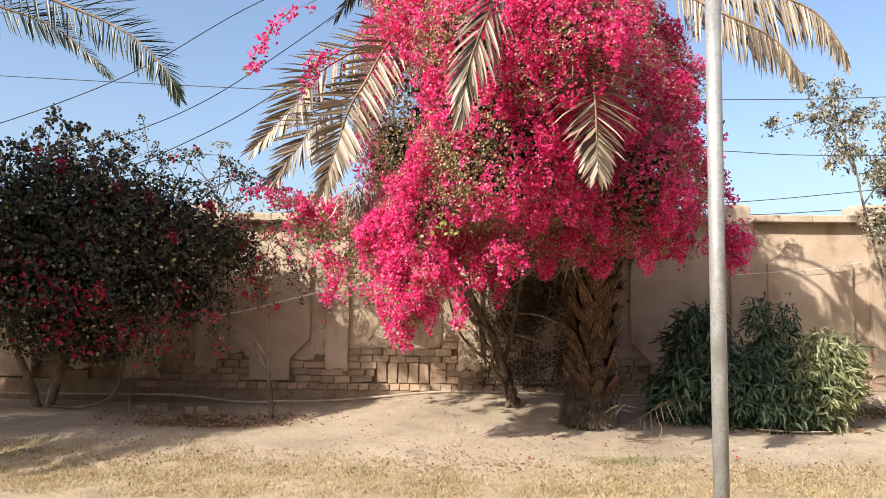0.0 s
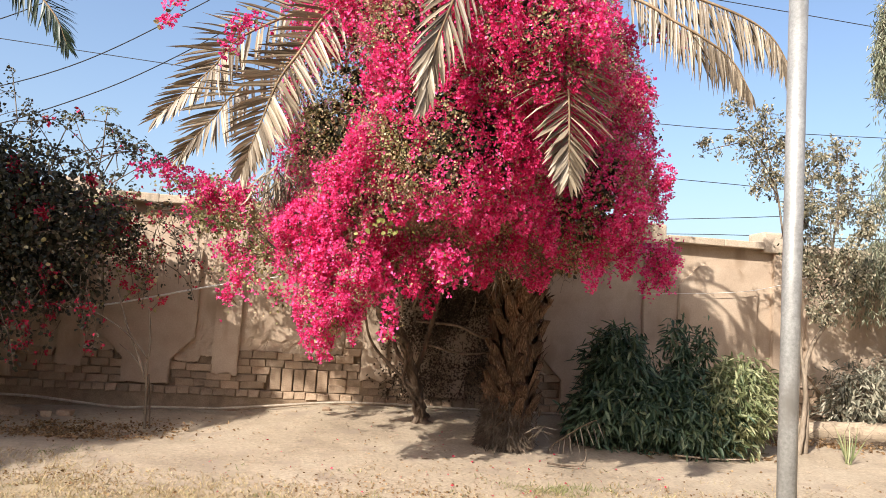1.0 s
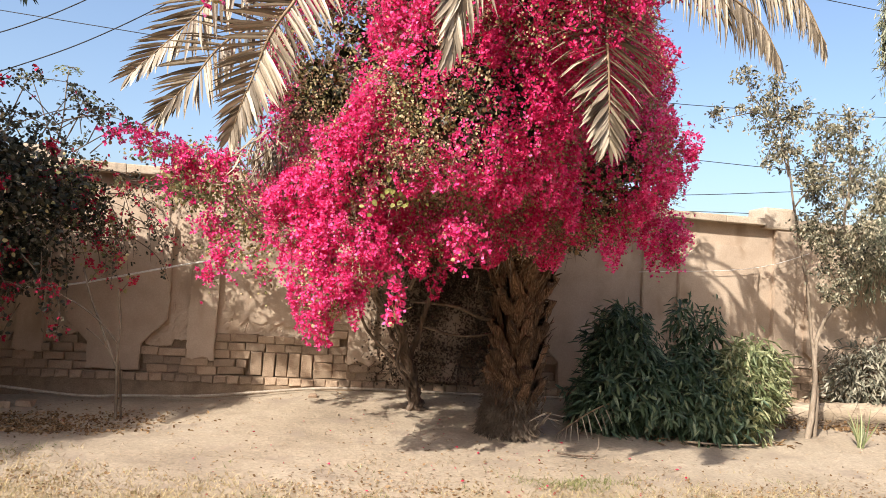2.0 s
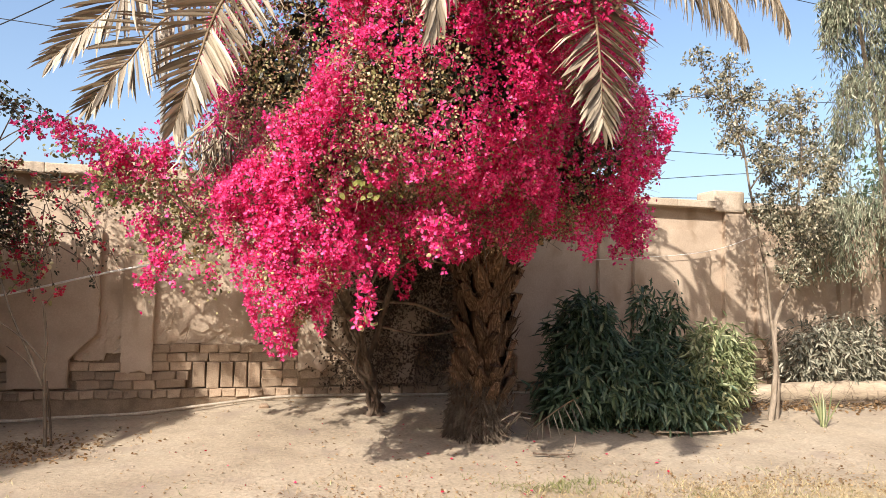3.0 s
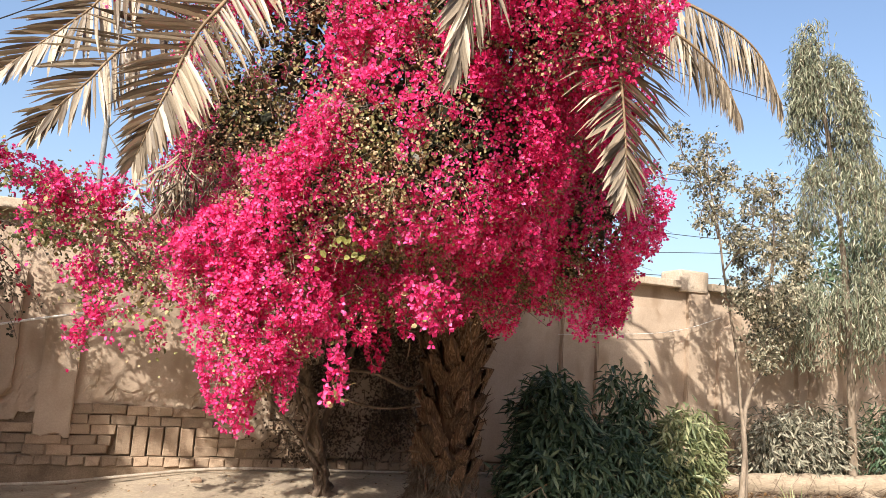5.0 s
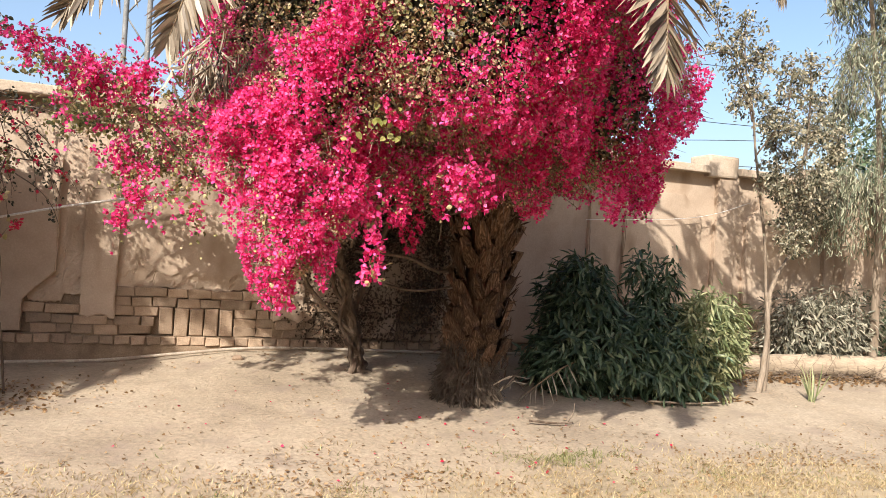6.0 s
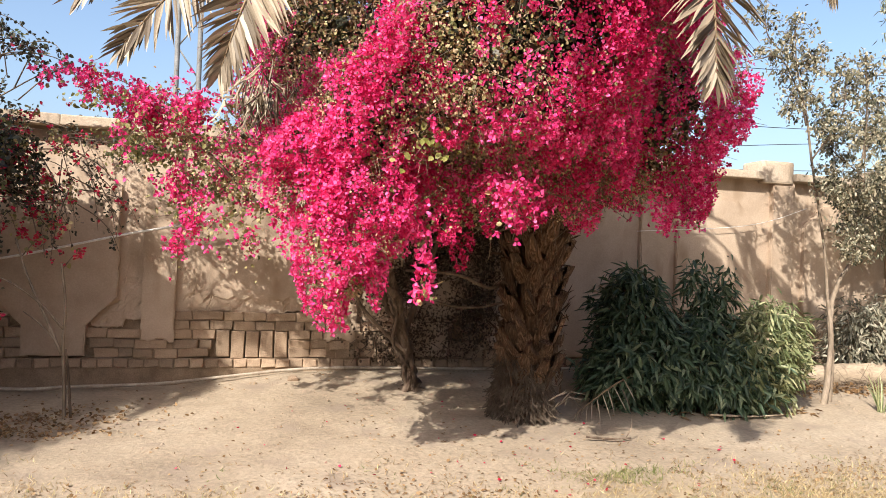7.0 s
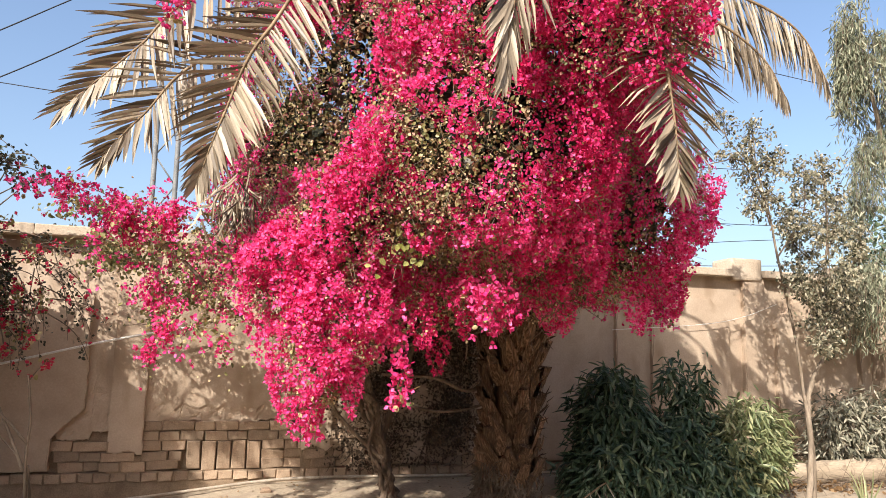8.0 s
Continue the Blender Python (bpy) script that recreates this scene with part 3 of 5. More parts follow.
# Unseen upper fronds, most of them added to shade the wall below.
for q in [(-1.2, 9.3, 4.9), (0.2, 10.6, 4.8), (2.2, 10.6, 5.0), (-1.9, 7.1, 5.1), (-2.6, 7.0, 4.9), (-1.5, 7.5, 5.5), (-2.3, 7.4, 5.3), (-0.6, 7.0, 5.1)]:
    q = np.array(q)
    c = np.array(CROWN)
    q = q + (0, 0, 0.55)
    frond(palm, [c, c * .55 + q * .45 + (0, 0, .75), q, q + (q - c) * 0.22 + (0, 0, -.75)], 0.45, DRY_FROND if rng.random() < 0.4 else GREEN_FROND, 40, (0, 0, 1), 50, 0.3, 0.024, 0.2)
# A bunch of collapsed dry leaves at the edge of the flowers.
n = 110
bp = np.array([-1.10, 7.6, 2.40]) + rng.normal(size=(n, 3)) * (0.09, 0.08, 0.07)
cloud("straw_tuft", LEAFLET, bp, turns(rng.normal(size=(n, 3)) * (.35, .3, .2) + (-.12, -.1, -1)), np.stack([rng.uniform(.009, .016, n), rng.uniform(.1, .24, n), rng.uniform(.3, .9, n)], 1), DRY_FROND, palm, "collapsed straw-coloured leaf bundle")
n = 60
bp = np.array([1.05, 8.65, 1.95]) + rng.normal(size=(n, 3)) * (0.22, 0.12, 0.1)
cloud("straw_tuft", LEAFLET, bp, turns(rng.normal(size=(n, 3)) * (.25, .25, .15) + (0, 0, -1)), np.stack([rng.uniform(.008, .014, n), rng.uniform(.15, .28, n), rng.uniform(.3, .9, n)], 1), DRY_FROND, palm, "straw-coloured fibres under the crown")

# The neighbouring green palm, whose fronds reach into the sky beside the hedge.
P2 = (-7.2, 6.1, -0.06)
palm2 = thing("green_date_palm", P2, "green date palm with long arching fronds", "palm tree")
palm_trunk(palm2, P2, (-7.1, 6.2, 4.0), 0.26, 0.22, 0.3, 3.8, 22, 8)
c2 = np.array((-7.1, 6.2, 4.15))
frond(palm2, [c2, (-5.6, 7.0, 4.75), (-4.14, 7.35, 4.3), (-3.39, 7.4, 3.98), (-2.98, 7.4, 3.62), (-2.83, 7.4, 3.35)], 0.34, GREEN_FROND, 96, (0.1, -0.95, 0.3), 48, 0.1, 0.022, 0.2, False, "dark green arching frond", 0.022)
frond(palm2, [c2, (-5.7, 7.0, 4.55), (-4.64, 7.3, 4.22), (-4.07, 7.4, 4.02), (-3.51, 7.4, 3.56)], 0.30, GREEN_FROND, 84, (0.1, -0.95, 0.3), 46, 0.1, 0.02, 0.2, False, "dark green arching frond", 0.02)
frond(palm2, [c2, (-5.5, 6.95, 5.4), (-3.9, 7.2, 5.2), (-3.1, 7.4, 4.75), (-2.7, 7.42, 4.4)], 0.34, GREEN_FROND, 80, (0.2, -0.8, 0.6), 48, 0.2, 0.022, 0.2, False, "dark green arching frond", 0.022)
# Further unseen fronds, added and sized per side to shade bush and wall.
for i in range(96):
    an = 2 * math.pi * i / 12 + 0.3 + 0.17 * (i // 12)
    if -0.25 < math.sin(an) < 0.55 and math.cos(an) > 0:
        ln, el = rng.uniform(1.4, 2.1), rng.uniform(-1.2, 0.9)
        if math.sin(an) > 0.1:
            ln, el = rng.uniform(1.7, 2.3), rng.uniform(-.2, 1.7)
    elif math.sin(an) > 0.5 and math.cos(an) > 0.1:
        ln, el = rng.uniform(1.5, 1.9), rng.uniform(-.4, 0.6)
    elif math.sin(an) < -0.2 and math.cos(an) > 0.1:
        ln, el = rng.uniform(1.2, 1.7), rng.uniform(-1.2, 0.4)
    else:
        ln, el = rng.uniform(2.6, 3.7), rng.uniform(-1.3, 1.2)
    d = np.array((math.cos(an), math.sin(an), 0))
    frond(palm2, [c2, c2 + d * ln * .35 + (0, 0, .55 + el * .5), c2 + d * ln * .75 + (0, 0, .45 + el * .5), c2 + d * ln + (0, 0, -.25 + el * .4)], 0.55, GREEN_FROND, 46, (0, 0, 1), 55, 0.25, 0.026, 0.1, False, "", 0.052)

# A few more unseen fronds, added to darken the bush's right part.
for i in range(8):
    an = rng.uniform(0.05, 0.4)
    ln, el = rng.uniform(1.5, 2.15), rng.uniform(-.1, 2.0)
    d = np.array((math.cos(an), math.sin(an), 0))
    frond(palm2, [c2, c2 + d * ln * .35 + (0, 0, .55 + el * .5), c2 + d * ln * .75 + (0, 0, .45 + el * .5), c2 + d * ln + (0, 0, -.15 + el * .4)], 0.5, GREEN_FROND, 56, (0, 0, 1), 55, 0.25, 0.026, 0.1, False, "", 0.045)

# ---- the flowering climber ----
CORE = [
    (0.46, 8.05, 3.45, 1.52, 1.4, 1.55), (-0.45, 7.55, 2.28, 0.38, 0.5, 0.42), (0.72, 6.35, 3.38, 0.46, 0.6, 0.52),
    (0.42, 7.1, 2.5, 0.72, 0.5, 0.45), (1.5, 7.75, 2.55, 0.62, 0.75, 0.6),
    (0.2, 7.8, 4.5, 1.15, 1.2, 0.7), (-0.42, 7.55, 3.95, 0.5, 0.5, 0.45), (-0.62, 7.45, 1.5, 0.2, 0.22, 0.34),
    (0.3, 6.75, 2.75, 0.7, 0.45, 0.6), (0.35, 6.7, 3.55, 0.8, 0.5, 0.6),
    (0.35, 9.3, 2.95, 1.35, 0.85, 0.95), (-0.2, 7.25, 2.42, 0.36, 0.4, 0.4), (-0.78, 7.6, 2.0, 0.24, 0.33, 0.36), (-0.5, 7.5, 1.75, 0.28, 0.33, 0.42)]
FLANK = [(2.35, 9.3, 2.3, 0.36, 0.4, 0.35), (2.0, 8.65, 3.05, 0.46, 0.75, 1.1), (1.7, 9.4, 3.2, 0.75, 0.75, 1.15), (1.8, 8.15, 3.7, 0.4, 0.45, 0.5)]
ARM = [
    (-1.85, 8.65, 2.36, 0.3, 0.24, 0.17), (-1.62, 8.65, 2.45, 0.25, 0.2, 0.14), (-2.2, 8.75, 2.52, 0.18, 0.1, 0.05), (-1.62, 8.75, 1.85, 0.085, 0.07, 0.32), (-1.62, 8.8, 1.4, 0.04, 0.04, 0.22), (-1.5, 8.6, 1.62, 0.1, 0.1, 0.2),
    (-0.22, 7.4, 1.72, 0.12, 0.13, 0.25), (0.3, 6.9, 1.78, 0.16, 0.14, 0.2), (2.85, 9.1, 2.1, 0.25, 0.25, 0.35)]
SPARSE = [(-1.1, 8.1, 2.2, 0.42, 0.42, 0.42), (-1.15, 8.2, 1.75, 0.3, 0.25, 0.4), (-1.55, 8.6, 2.25, 0.5, 0.35, 0.26), (-1.5, 8.7, 1.8, 0.2, 0.12, 0.3), (-1.25, 9.6, 2.1, 0.5, 0.5, 0.25)]
BACK = [(-0.45, 9.0, 2.6, 0.75, 0.9, 0.72), (-0.75, 7.95, 2.85, 0.35, 0.4, 0.5)]
climber = thing("bougainvillea", (0.45, 9.82, 0.17), "large bougainvillea covered in magenta-pink bracts, climbing a palm", "flowering climber")


def flowers(name, p, nrm, size, material, parent, label):
    """Each flower is three papery bracts round one stalk."""
    k = len(p)
    axis = unit(nrm * 0.9 + rng.normal(size=(k, 3)) * 0.55 + (0, -0.1, 0.1))
    base = turns(axis)
    ps, ax, fc, sz = [], [], [], []
    s = size * rng.uniform(0.75, 1.2, k)
    for j in range(3):
        an = 2 * np.pi * j / 3 + rng.uniform(-.3, .3, k)
        open_up = rng.uniform(0.6, 1.3, k)
        rad = base[:, :, 0] * np.cos(an)[:, None] + base[:, :, 2] * np.sin(an)[:, None]
        ps.append(p + rad * 0.004)
        ax.append(axis * np.cos(open_up)[:, None] + rad * np.sin(open_up)[:, None])
        fc.append(axis + 0.2 * rng.normal(size=(k, 3)))
        sz.append(s * rng.uniform(.85, 1.1, k))
    return cloud(name, BRACT_LEAF, np.vstack(ps), turns(np.vstack(ax), np.vstack(fc)), np.concatenate(sz), material, parent, label)


def in_gap(p):
    """The leafy hollow beside the hanging fronds, where hardly any bracts grow."""
    return (((p - (-0.66, 7.4, 3.0)) / (0.32, 0.9, 0.42)) ** 2).sum(1) + rng.normal(0, .25, len(p)) < 1


def withered(p):
    """Broad patches where the blossom has dried up and leaves show: below nought."""
    return 0.6 * field(p, 2.3, 21.0) - 0.3 * np.exp(-((p[:, 0] - 0.1) / 0.38) ** 2 - ((p[:, 2] - 2.6) / 0.6) ** 2)


def dress(parent, lobes, count, shell=(0.86, 1.07), bloom=-0.12, red_share=0.3, lumps=0.14, leaf_share=0.25, size=0.045):
    p, nrm = lobe_points(lobes, count, shell, lumps)
    seen = (nrm[:, 1] < 0.3) | (rng.random(len(p)) < 0.2)
    p, nrm = p[seen], nrm[seen]
    clump = 0.9 * field(p, 5.2) + 0.7 * field(p, 10.0, 4.0) + withered(p)
    keep = (clump > bloom - 0.28 * np.clip(2 * p[:, 0] + 0.4, 0, 1) + rng.normal(0, 0.1, len(p))) & ~in_gap(p)
    # Crimson at random, and more towards +x as painted shade away from the sun.
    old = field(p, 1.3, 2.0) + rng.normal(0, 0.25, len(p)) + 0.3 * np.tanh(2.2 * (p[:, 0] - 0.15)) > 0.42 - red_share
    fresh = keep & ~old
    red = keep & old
    p = p + nrm * np.clip(clump, -.6, .8)[:, None] * 0.2
    flowers("blossom", p[fresh], nrm[fresh], size, BRACT, parent, "bright magenta bracts")
    flowers("blossom", p[red], nrm[red], size * 0.92, BRACT_OLD_SHADE, parent, "crimson bracts, older ones and the shaded side")
    gone = ~keep
    q, m = p[gone], nrm[gone]
    pick = rng.random(len(q)) < leaf_share * 2.2
    q, m = q[pick] + m[pick] * 0.02, m[pick]
    dry = field(q, 3.1, 14.0) + rng.normal(0, .2, len(q)) > 0.0
    cloud("foliage", OVATE, q[~dry], turns(m[~dry] * 0.5 + rng.normal(size=q[~dry].shape) + (0, 0, -.3)), rng.uniform(.014, .03, (~dry).sum()), BOUG_LEAF, parent, "small olive and drying leaves")
    cloud("dried_blossom", BRACT_LEAF, q[dry] + m[dry] * .06, turns(m[dry] * 0.5 + rng.normal(size=q[dry].shape) + (0, 0, -.3)), rng.uniform(.012, .023, dry.sum()), DRY_BRACT, parent, "dried cream and brown bracts")


dress(climber, CORE, 128000, (0.88, 1.04), 0.0, 0.2, 0.2, 0.6, 0.025)
dress(climber, [CORE[8], CORE[9], CORE[2]], 12000, (0.95, 1.06), -0.1, 0.2, 0.2, 0.5, 0.025)
# Sunlit low lobes: crimson nearly left out to paint them brighter.
dress(climber, [CORE[1], CORE[7], CORE[12], CORE[13]], 13000, (0.95, 1.1), -0.2, -0.3, 0.2, 0.6, 0.025)
dress(climber, FLANK, 4600, (0.3, 1.12), -0.02, 0.55, 0.3, 0.3, 0.03)
dress(climber, BACK, 9000, (0.5, 1.1), 0.3, 0.2, 0.3, 0.45, 0.03)


def panicles(parent, lobes, count, per=135):
    """Drooping heads of blossom that stand out from the mass and hang from its lower rim."""
    c, m = lobe_points(lobes, count, (0.97, 1.08), 0.2)
    ok = ~in_gap(c) & (m[:, 1] < 0.35) & (field(c, 2.3, 31.0) > -0.4) & ((field(c, 1.2, 5.0) > -0.5) | ((c[:, 0] < 0.1) & (c[:, 2] < 2.6)))
    c, m = c[ok], m[ok]
    k = len(c)
    low = np.clip(-m[:, 2], 0, 1)
    size = np.stack([rng.uniform(.06, .13, k), rng.uniform(.06, .12, k), rng.uniform(.1, .2, k) * (1 + 0.15 * low)], 1)
    c = c + m * 0.05 - np.stack([0 * low, 0 * low, size[:, 2] * (0.35 + 0.2 * low)], 1)
    d = unit(rng.normal(size=(k, per, 3)))
    taper = 1 - 0.45 * np.clip(-d[..., 2:], 0, 1)
    p = (c[:, None] + d * size[:, None] * rng.uniform(.75, 1.1, (k, per, 1)) * np.concatenate([taper, taper, np.ones_like(taper)], 2)).reshape(-1, 3)
    nrm = unit(d / size[:, None] * size.mean() + 0.5 * m[:, None]).reshape(-1, 3)
    # Heads lean to crimson towards +x, shade put into colour again.
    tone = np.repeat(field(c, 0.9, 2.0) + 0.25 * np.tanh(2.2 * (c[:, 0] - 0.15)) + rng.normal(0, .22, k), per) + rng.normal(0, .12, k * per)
    flowers("blossom", p[tone < .25], nrm[tone < .25], 0.026, BRACT, parent, "bright magenta bracts")
    flowers("blossom", p[tone >= .25], nrm[tone >= .25], 0.025, BRACT_OLD_SHADE, parent, "crimson bracts, older ones and the shaded side")
    pick = rng.random(len(p)) < 0.15
    cloud("foliage", OVATE, p[pick] + nrm[pick] * .01, turns(rng.normal(size=(pick.sum(), 3)) + (0, 0, -.4)), rng.uniform(.018, .034, pick.sum()), BOUG_LEAF, parent, "small olive and drying leaves")


panicles(climber, CORE, 540)


def sprigs(parent, lobes, count, material, per=26, leaves=9, length=0.22):
    """Arching twigs with leaves along them and a dense head of bracts at the end."""
    c, m = lobe_points(lobes, count, (0.2, 1.1), 0.3, 1.6, 0.2)
    lines, fp, fn, lp = [], [], [], []
    for q, k in zip(c, m):
        e = unit(k + rng.normal(size=3) * .8 + (0, -.2, .1)) * length * rng.uniform(.6, 1.3)
        ln = smooth_line([q - e, q - e * .4 + (0, 0, .03), q, q + e * .25 + (0, 0, -.05)], 9)
        lines.append((ln, .003, .0015))
        for _ in range(leaves):
            lp.append(ln[int(rng.integers(1, 8))] + rng.normal(size=3) * .02)
        bunch = rng.uniform(.022, .05)
        for _ in range(int(per * rng.uniform(.3, 1.4))):
            g = rng.normal(size=3)
            fp.append(q + g * bunch * (1, 1, 1.2))
            fn.append(g / np.linalg.norm(g))
    join_tubes("brushwood", lines, WOOD, parent, 4)
    flowers("blossom", np.array(fp), np.array(fn), 0.031, material, parent, "clustered bracts on loose twigs")
    lp = np.array(lp)
    cloud("foliage", OVATE, lp, turns(rng.normal(size=lp.shape) + (0, 0, -.3)), rng.uniform(.022, .045, len(lp)), BOUG_LEAF, parent, "small olive and drying leaves")


sprigs(climber, SPARSE, 80, BRACT, 9, 22)
sprigs(climber, ARM, 82, BRACT, 30, 8, 0.16)
sprigs(climber, FLANK, 150, BRACT_OLD_SHADE, 26, 8)
sprigs(climber, [(2.12, 8.8, 3.3, 0.36, 0.5, 1.2)], 40, BRACT_OLD_SHADE, 14, 10)
dress(climber, SPARSE, 2300, (0.3, 1.1), 0.62, 0.1, 0.3, 0.4, 0.03)
dress(climber, ARM, 1500, (0.3, 1.1), 0.1, 0.1, 0.3, 0.5, 0.03)
p, m = lobe_points(CORE, 74000, (0.98, 1.12), 0.2)
p, m = p[m[:, 1] < 0.3], m[m[:, 1] < 0.3]
ok = field(p, 1.5, 3.3) - withered(p) + rng.normal(0, .4, len(p)) > 0.0
p, m = p[ok], m[ok]
cloud("foliage", OVATE, p, turns(m * .4 + rng.normal(size=p.shape) + (0, 0, -.4), m + 0.5 * rng.normal(size=p.shape)), rng.uniform(.014, .029, len(p)), BOUG_LEAF, climber, "olive leaves among the bracts")
p, m = lobe_points(CORE, 105000, (1.0, 1.13), 0.2)
p, m = p[m[:, 1] < 0.3], m[m[:, 1] < 0.3]
ok = ~in_gap(p) & (0.2 - withered(p) + .5 * field(p, 5.0, 9.0) + rng.normal(0, .18, len(p)) > 0.0)
p, m = p[ok], m[ok]
cloud("dried_blossom", BRACT_LEAF, p, turns(m * .4 + rng.normal(size=p.shape) + (0, 0, -.4)), rng.uniform(.011, .023, len(p)), DRY_BRACT, climber, "dried cream and brown bracts")
p, m = lobe_points(CORE + BACK, 24000, (0.84, 0.98), 0.2, 1.6, 0.75)
cloud("inner_foliage", OVATE, p, turns(rng.normal(size=p.shape) + (0, 0, -.4)), rng.uniform(.02, .04, len(p)), BOUG_LEAF, climber, "olive inner leaves")
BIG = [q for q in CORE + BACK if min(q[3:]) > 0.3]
# Shade inside the mass is put into the colour: dark hedge green.
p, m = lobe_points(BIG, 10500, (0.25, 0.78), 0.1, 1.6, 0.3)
cloud("inner_foliage", OVATE, p, turns(rng.normal(size=p.shape) + (0, 0, -.4)), rng.uniform(.06, .13, len(p)), BUSH_LEAF, climber, "inner leaves darkened for the shade inside")
p, m = lobe_points(BIG, 13000, (0.6, 0.9), 0.1, 1.6, 0.5)
cloud("inner_foliage", OVATE, p, turns(rng.normal(size=p.shape) + (0, 0, -.4)), rng.uniform(.026, .05, len(p)), DRY_LEAF, climber, "dead brown inner leaves")
p, m = lobe_points(CORE, 20000, (0.97, 1.12), 0.2)
p, m = p[m[:, 1] < 0.3], m[m[:, 1] < 0.3]
cloud("brushwood", TWIG, p, turns(m * 0.5 + rng.normal(size=p.shape) * 0.8 + (0, 0, -.4)), np.stack([rng.uniform(.0025, .005, len(p)), rng.uniform(.05, .15, len(p)), rng.uniform(.0025, .005, len(p))], 1), PALE_WOOD, climber, "thin dry twigs")
p, m = lobe_points([(0.75, 7.9, 2.45, 1.0, 0.9, 0.8)], 2200, (0.5, 1.0), 0.2)
cloud("brushwood", TWIG, p, turns(rng.normal(size=p.shape) + (0, 0, -.5)), np.stack([rng.uniform(.003, .007, len(p)), rng.uniform(.1, .28, len(p)), rng.uniform(.003, .007, len(p))], 1), WOOD, climber, "tangle of dry twigs under the crown")
n = 34
p = np.array([-0.17, 6.85, 2.07]) + rng.normal(size=(n, 3)) * (0.11, 0.05, 0.09)
cloud("yellow_foliage", OVATE, p, turns(rng.normal(size=(n, 3)) * .6 + (0, -.5, -.4), (0, -1, .4)), rng.uniform(.035, .055, n), YELLOW_LEAF, climber, "pale yellow-green leaves")
# Long sprays of bracts.
sprays = [[(-1.05, 7.2, 4.3), (-1.4, 6.9, 4.06), (-1.75, 6.9, 3.86), (-1.88, 6.9, 3.62), (-1.98, 6.9, 3.42)], [(-1.15, 7.5, 3.7), (-1.45, 7.3, 3.65), (-1.55, 7.2, 3.35)], [(-1.9, 8.7, 2.55), (-2.25, 8.8, 2.68), (-2.6, 8.85, 2.62)],
          [(2.1, 8.5, 3.4), (2.5, 8.7, 3.5), (2.7, 8.9, 3.3)], [(2.3, 8.8, 2.6), (2.7, 9.1, 2.75), (2.95, 9.2, 2.6)], [(2.0, 8.0, 3.9), (2.35, 7.9, 4.2), (2.6, 7.9, 4.1)], [(2.1, 8.6, 2.9), (2.55, 8.9, 2.95), (2.8, 9.1, 2.8)],
          [(-0.58, 7.46, 1.3), (-0.61, 7.44, 1.2), (-0.62, 7.42, 1.1), (-0.62, 7.42, 1.02)], [(-0.27, 7.3, 1.75), (-0.15, 7.3, 1.62), (-0.1, 7.28, 1.35), (-0.12, 7.28, 1.2)], [(2.2, 8.8, 3.9), (2.5, 8.9, 4.1), (2.7, 9.0, 3.9)]]
lines, fp, fn, lp = [], [], [], []
for sp in sprays:
    ln = smooth_line(sp, 14)
    lines.append((ln, 0.004, 0.002))
    for q in ln[4:]:
        for _ in range(11):
            e = rng.normal(size=3)
            (fp if rng.random() < .75 else lp).append(q + e * 0.035)
            if len(fn) < len(fp):
                fn.append(e / np.linalg.norm(e))
flowers("blossom", np.array(fp), np.array(fn), 0.036, BRACT, climber, "bright magenta bracts")
cloud("foliage", OVATE, np.array(lp), turns(rng.normal(size=(len(lp), 3))), rng.uniform(.03, .05, len(lp)), BOUG_LEAF, climber, "small olive leaves")
# Loose leafy twigs against the sky on one flank.
p, m = lobe_points([(2.05, 8.9, 3.3, 0.5, 0.5, 1.2)], 300, (0.3, 1.0), 0.3)
cloud("foliage", OVATE, p, turns(rng.normal(size=p.shape)), rng.uniform(.022, .038, len(p)), BOUG_LEAF, climber, "sparse small leaves")
for i in range(40):
    q = p[int(rng.integers(len(p)))]
    e = rng.normal(size=3) * (.05, .05, .04) + (-.1, 0, -.06)
    lines.append((smooth_line([q, q + e + (0, 0, .02), q + 2 * e], 6), 0.002, 0.004))
join_tubes("brushwood", lines, WOOD, climber, 4, "thin stems")
# Dead brush under the crown, round the trunk.
BRUSH = [(0.9, 10.4, 2.45, 1.3, 0.35, 0.5), (0.75, 10.05, 2.1, 1.1, 0.6, 0.35), (0.75, 9.3, 2.2, 1.5, 1.1, 0.4), (-0.5, 9.2, 2.3, 0.7, 0.7, 0.45), (1.9, 9.6, 2.3, 0.5, 0.6, 0.35)]
p, m = lobe_points(BRUSH, 22000, (0.2, 1.05), 0.25, 1.6, 0.2)
order = rng.permutation(len(p))
p, m = p[order], m[order]
half = len(p) // 2
# This half takes dark hedge green to paint the shade under the crown.
cloud("dead_foliage", OVATE, p[:half], turns(rng.normal(size=p[:half].shape) + (0, 0, -.5)), rng.uniform(.03, .07, half), BUSH_LEAF, climber, "leaves darkened for the shade under the crown")
cloud("dead_foliage", OVATE, p[half:], turns(rng.normal(size=p[half:].shape) + (0, 0, -.5)), rng.uniform(.04, .08, len(p) - half), DRY_LEAF, climber, "dead brown leaves under the crown")
# Dark mat added against the wall to imitate deep shade under the crown.
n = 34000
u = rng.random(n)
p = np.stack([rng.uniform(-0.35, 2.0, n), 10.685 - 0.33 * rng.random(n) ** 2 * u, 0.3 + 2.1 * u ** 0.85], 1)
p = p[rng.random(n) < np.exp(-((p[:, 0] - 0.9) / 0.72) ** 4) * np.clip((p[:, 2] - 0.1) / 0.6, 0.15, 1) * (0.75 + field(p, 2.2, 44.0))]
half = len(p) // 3
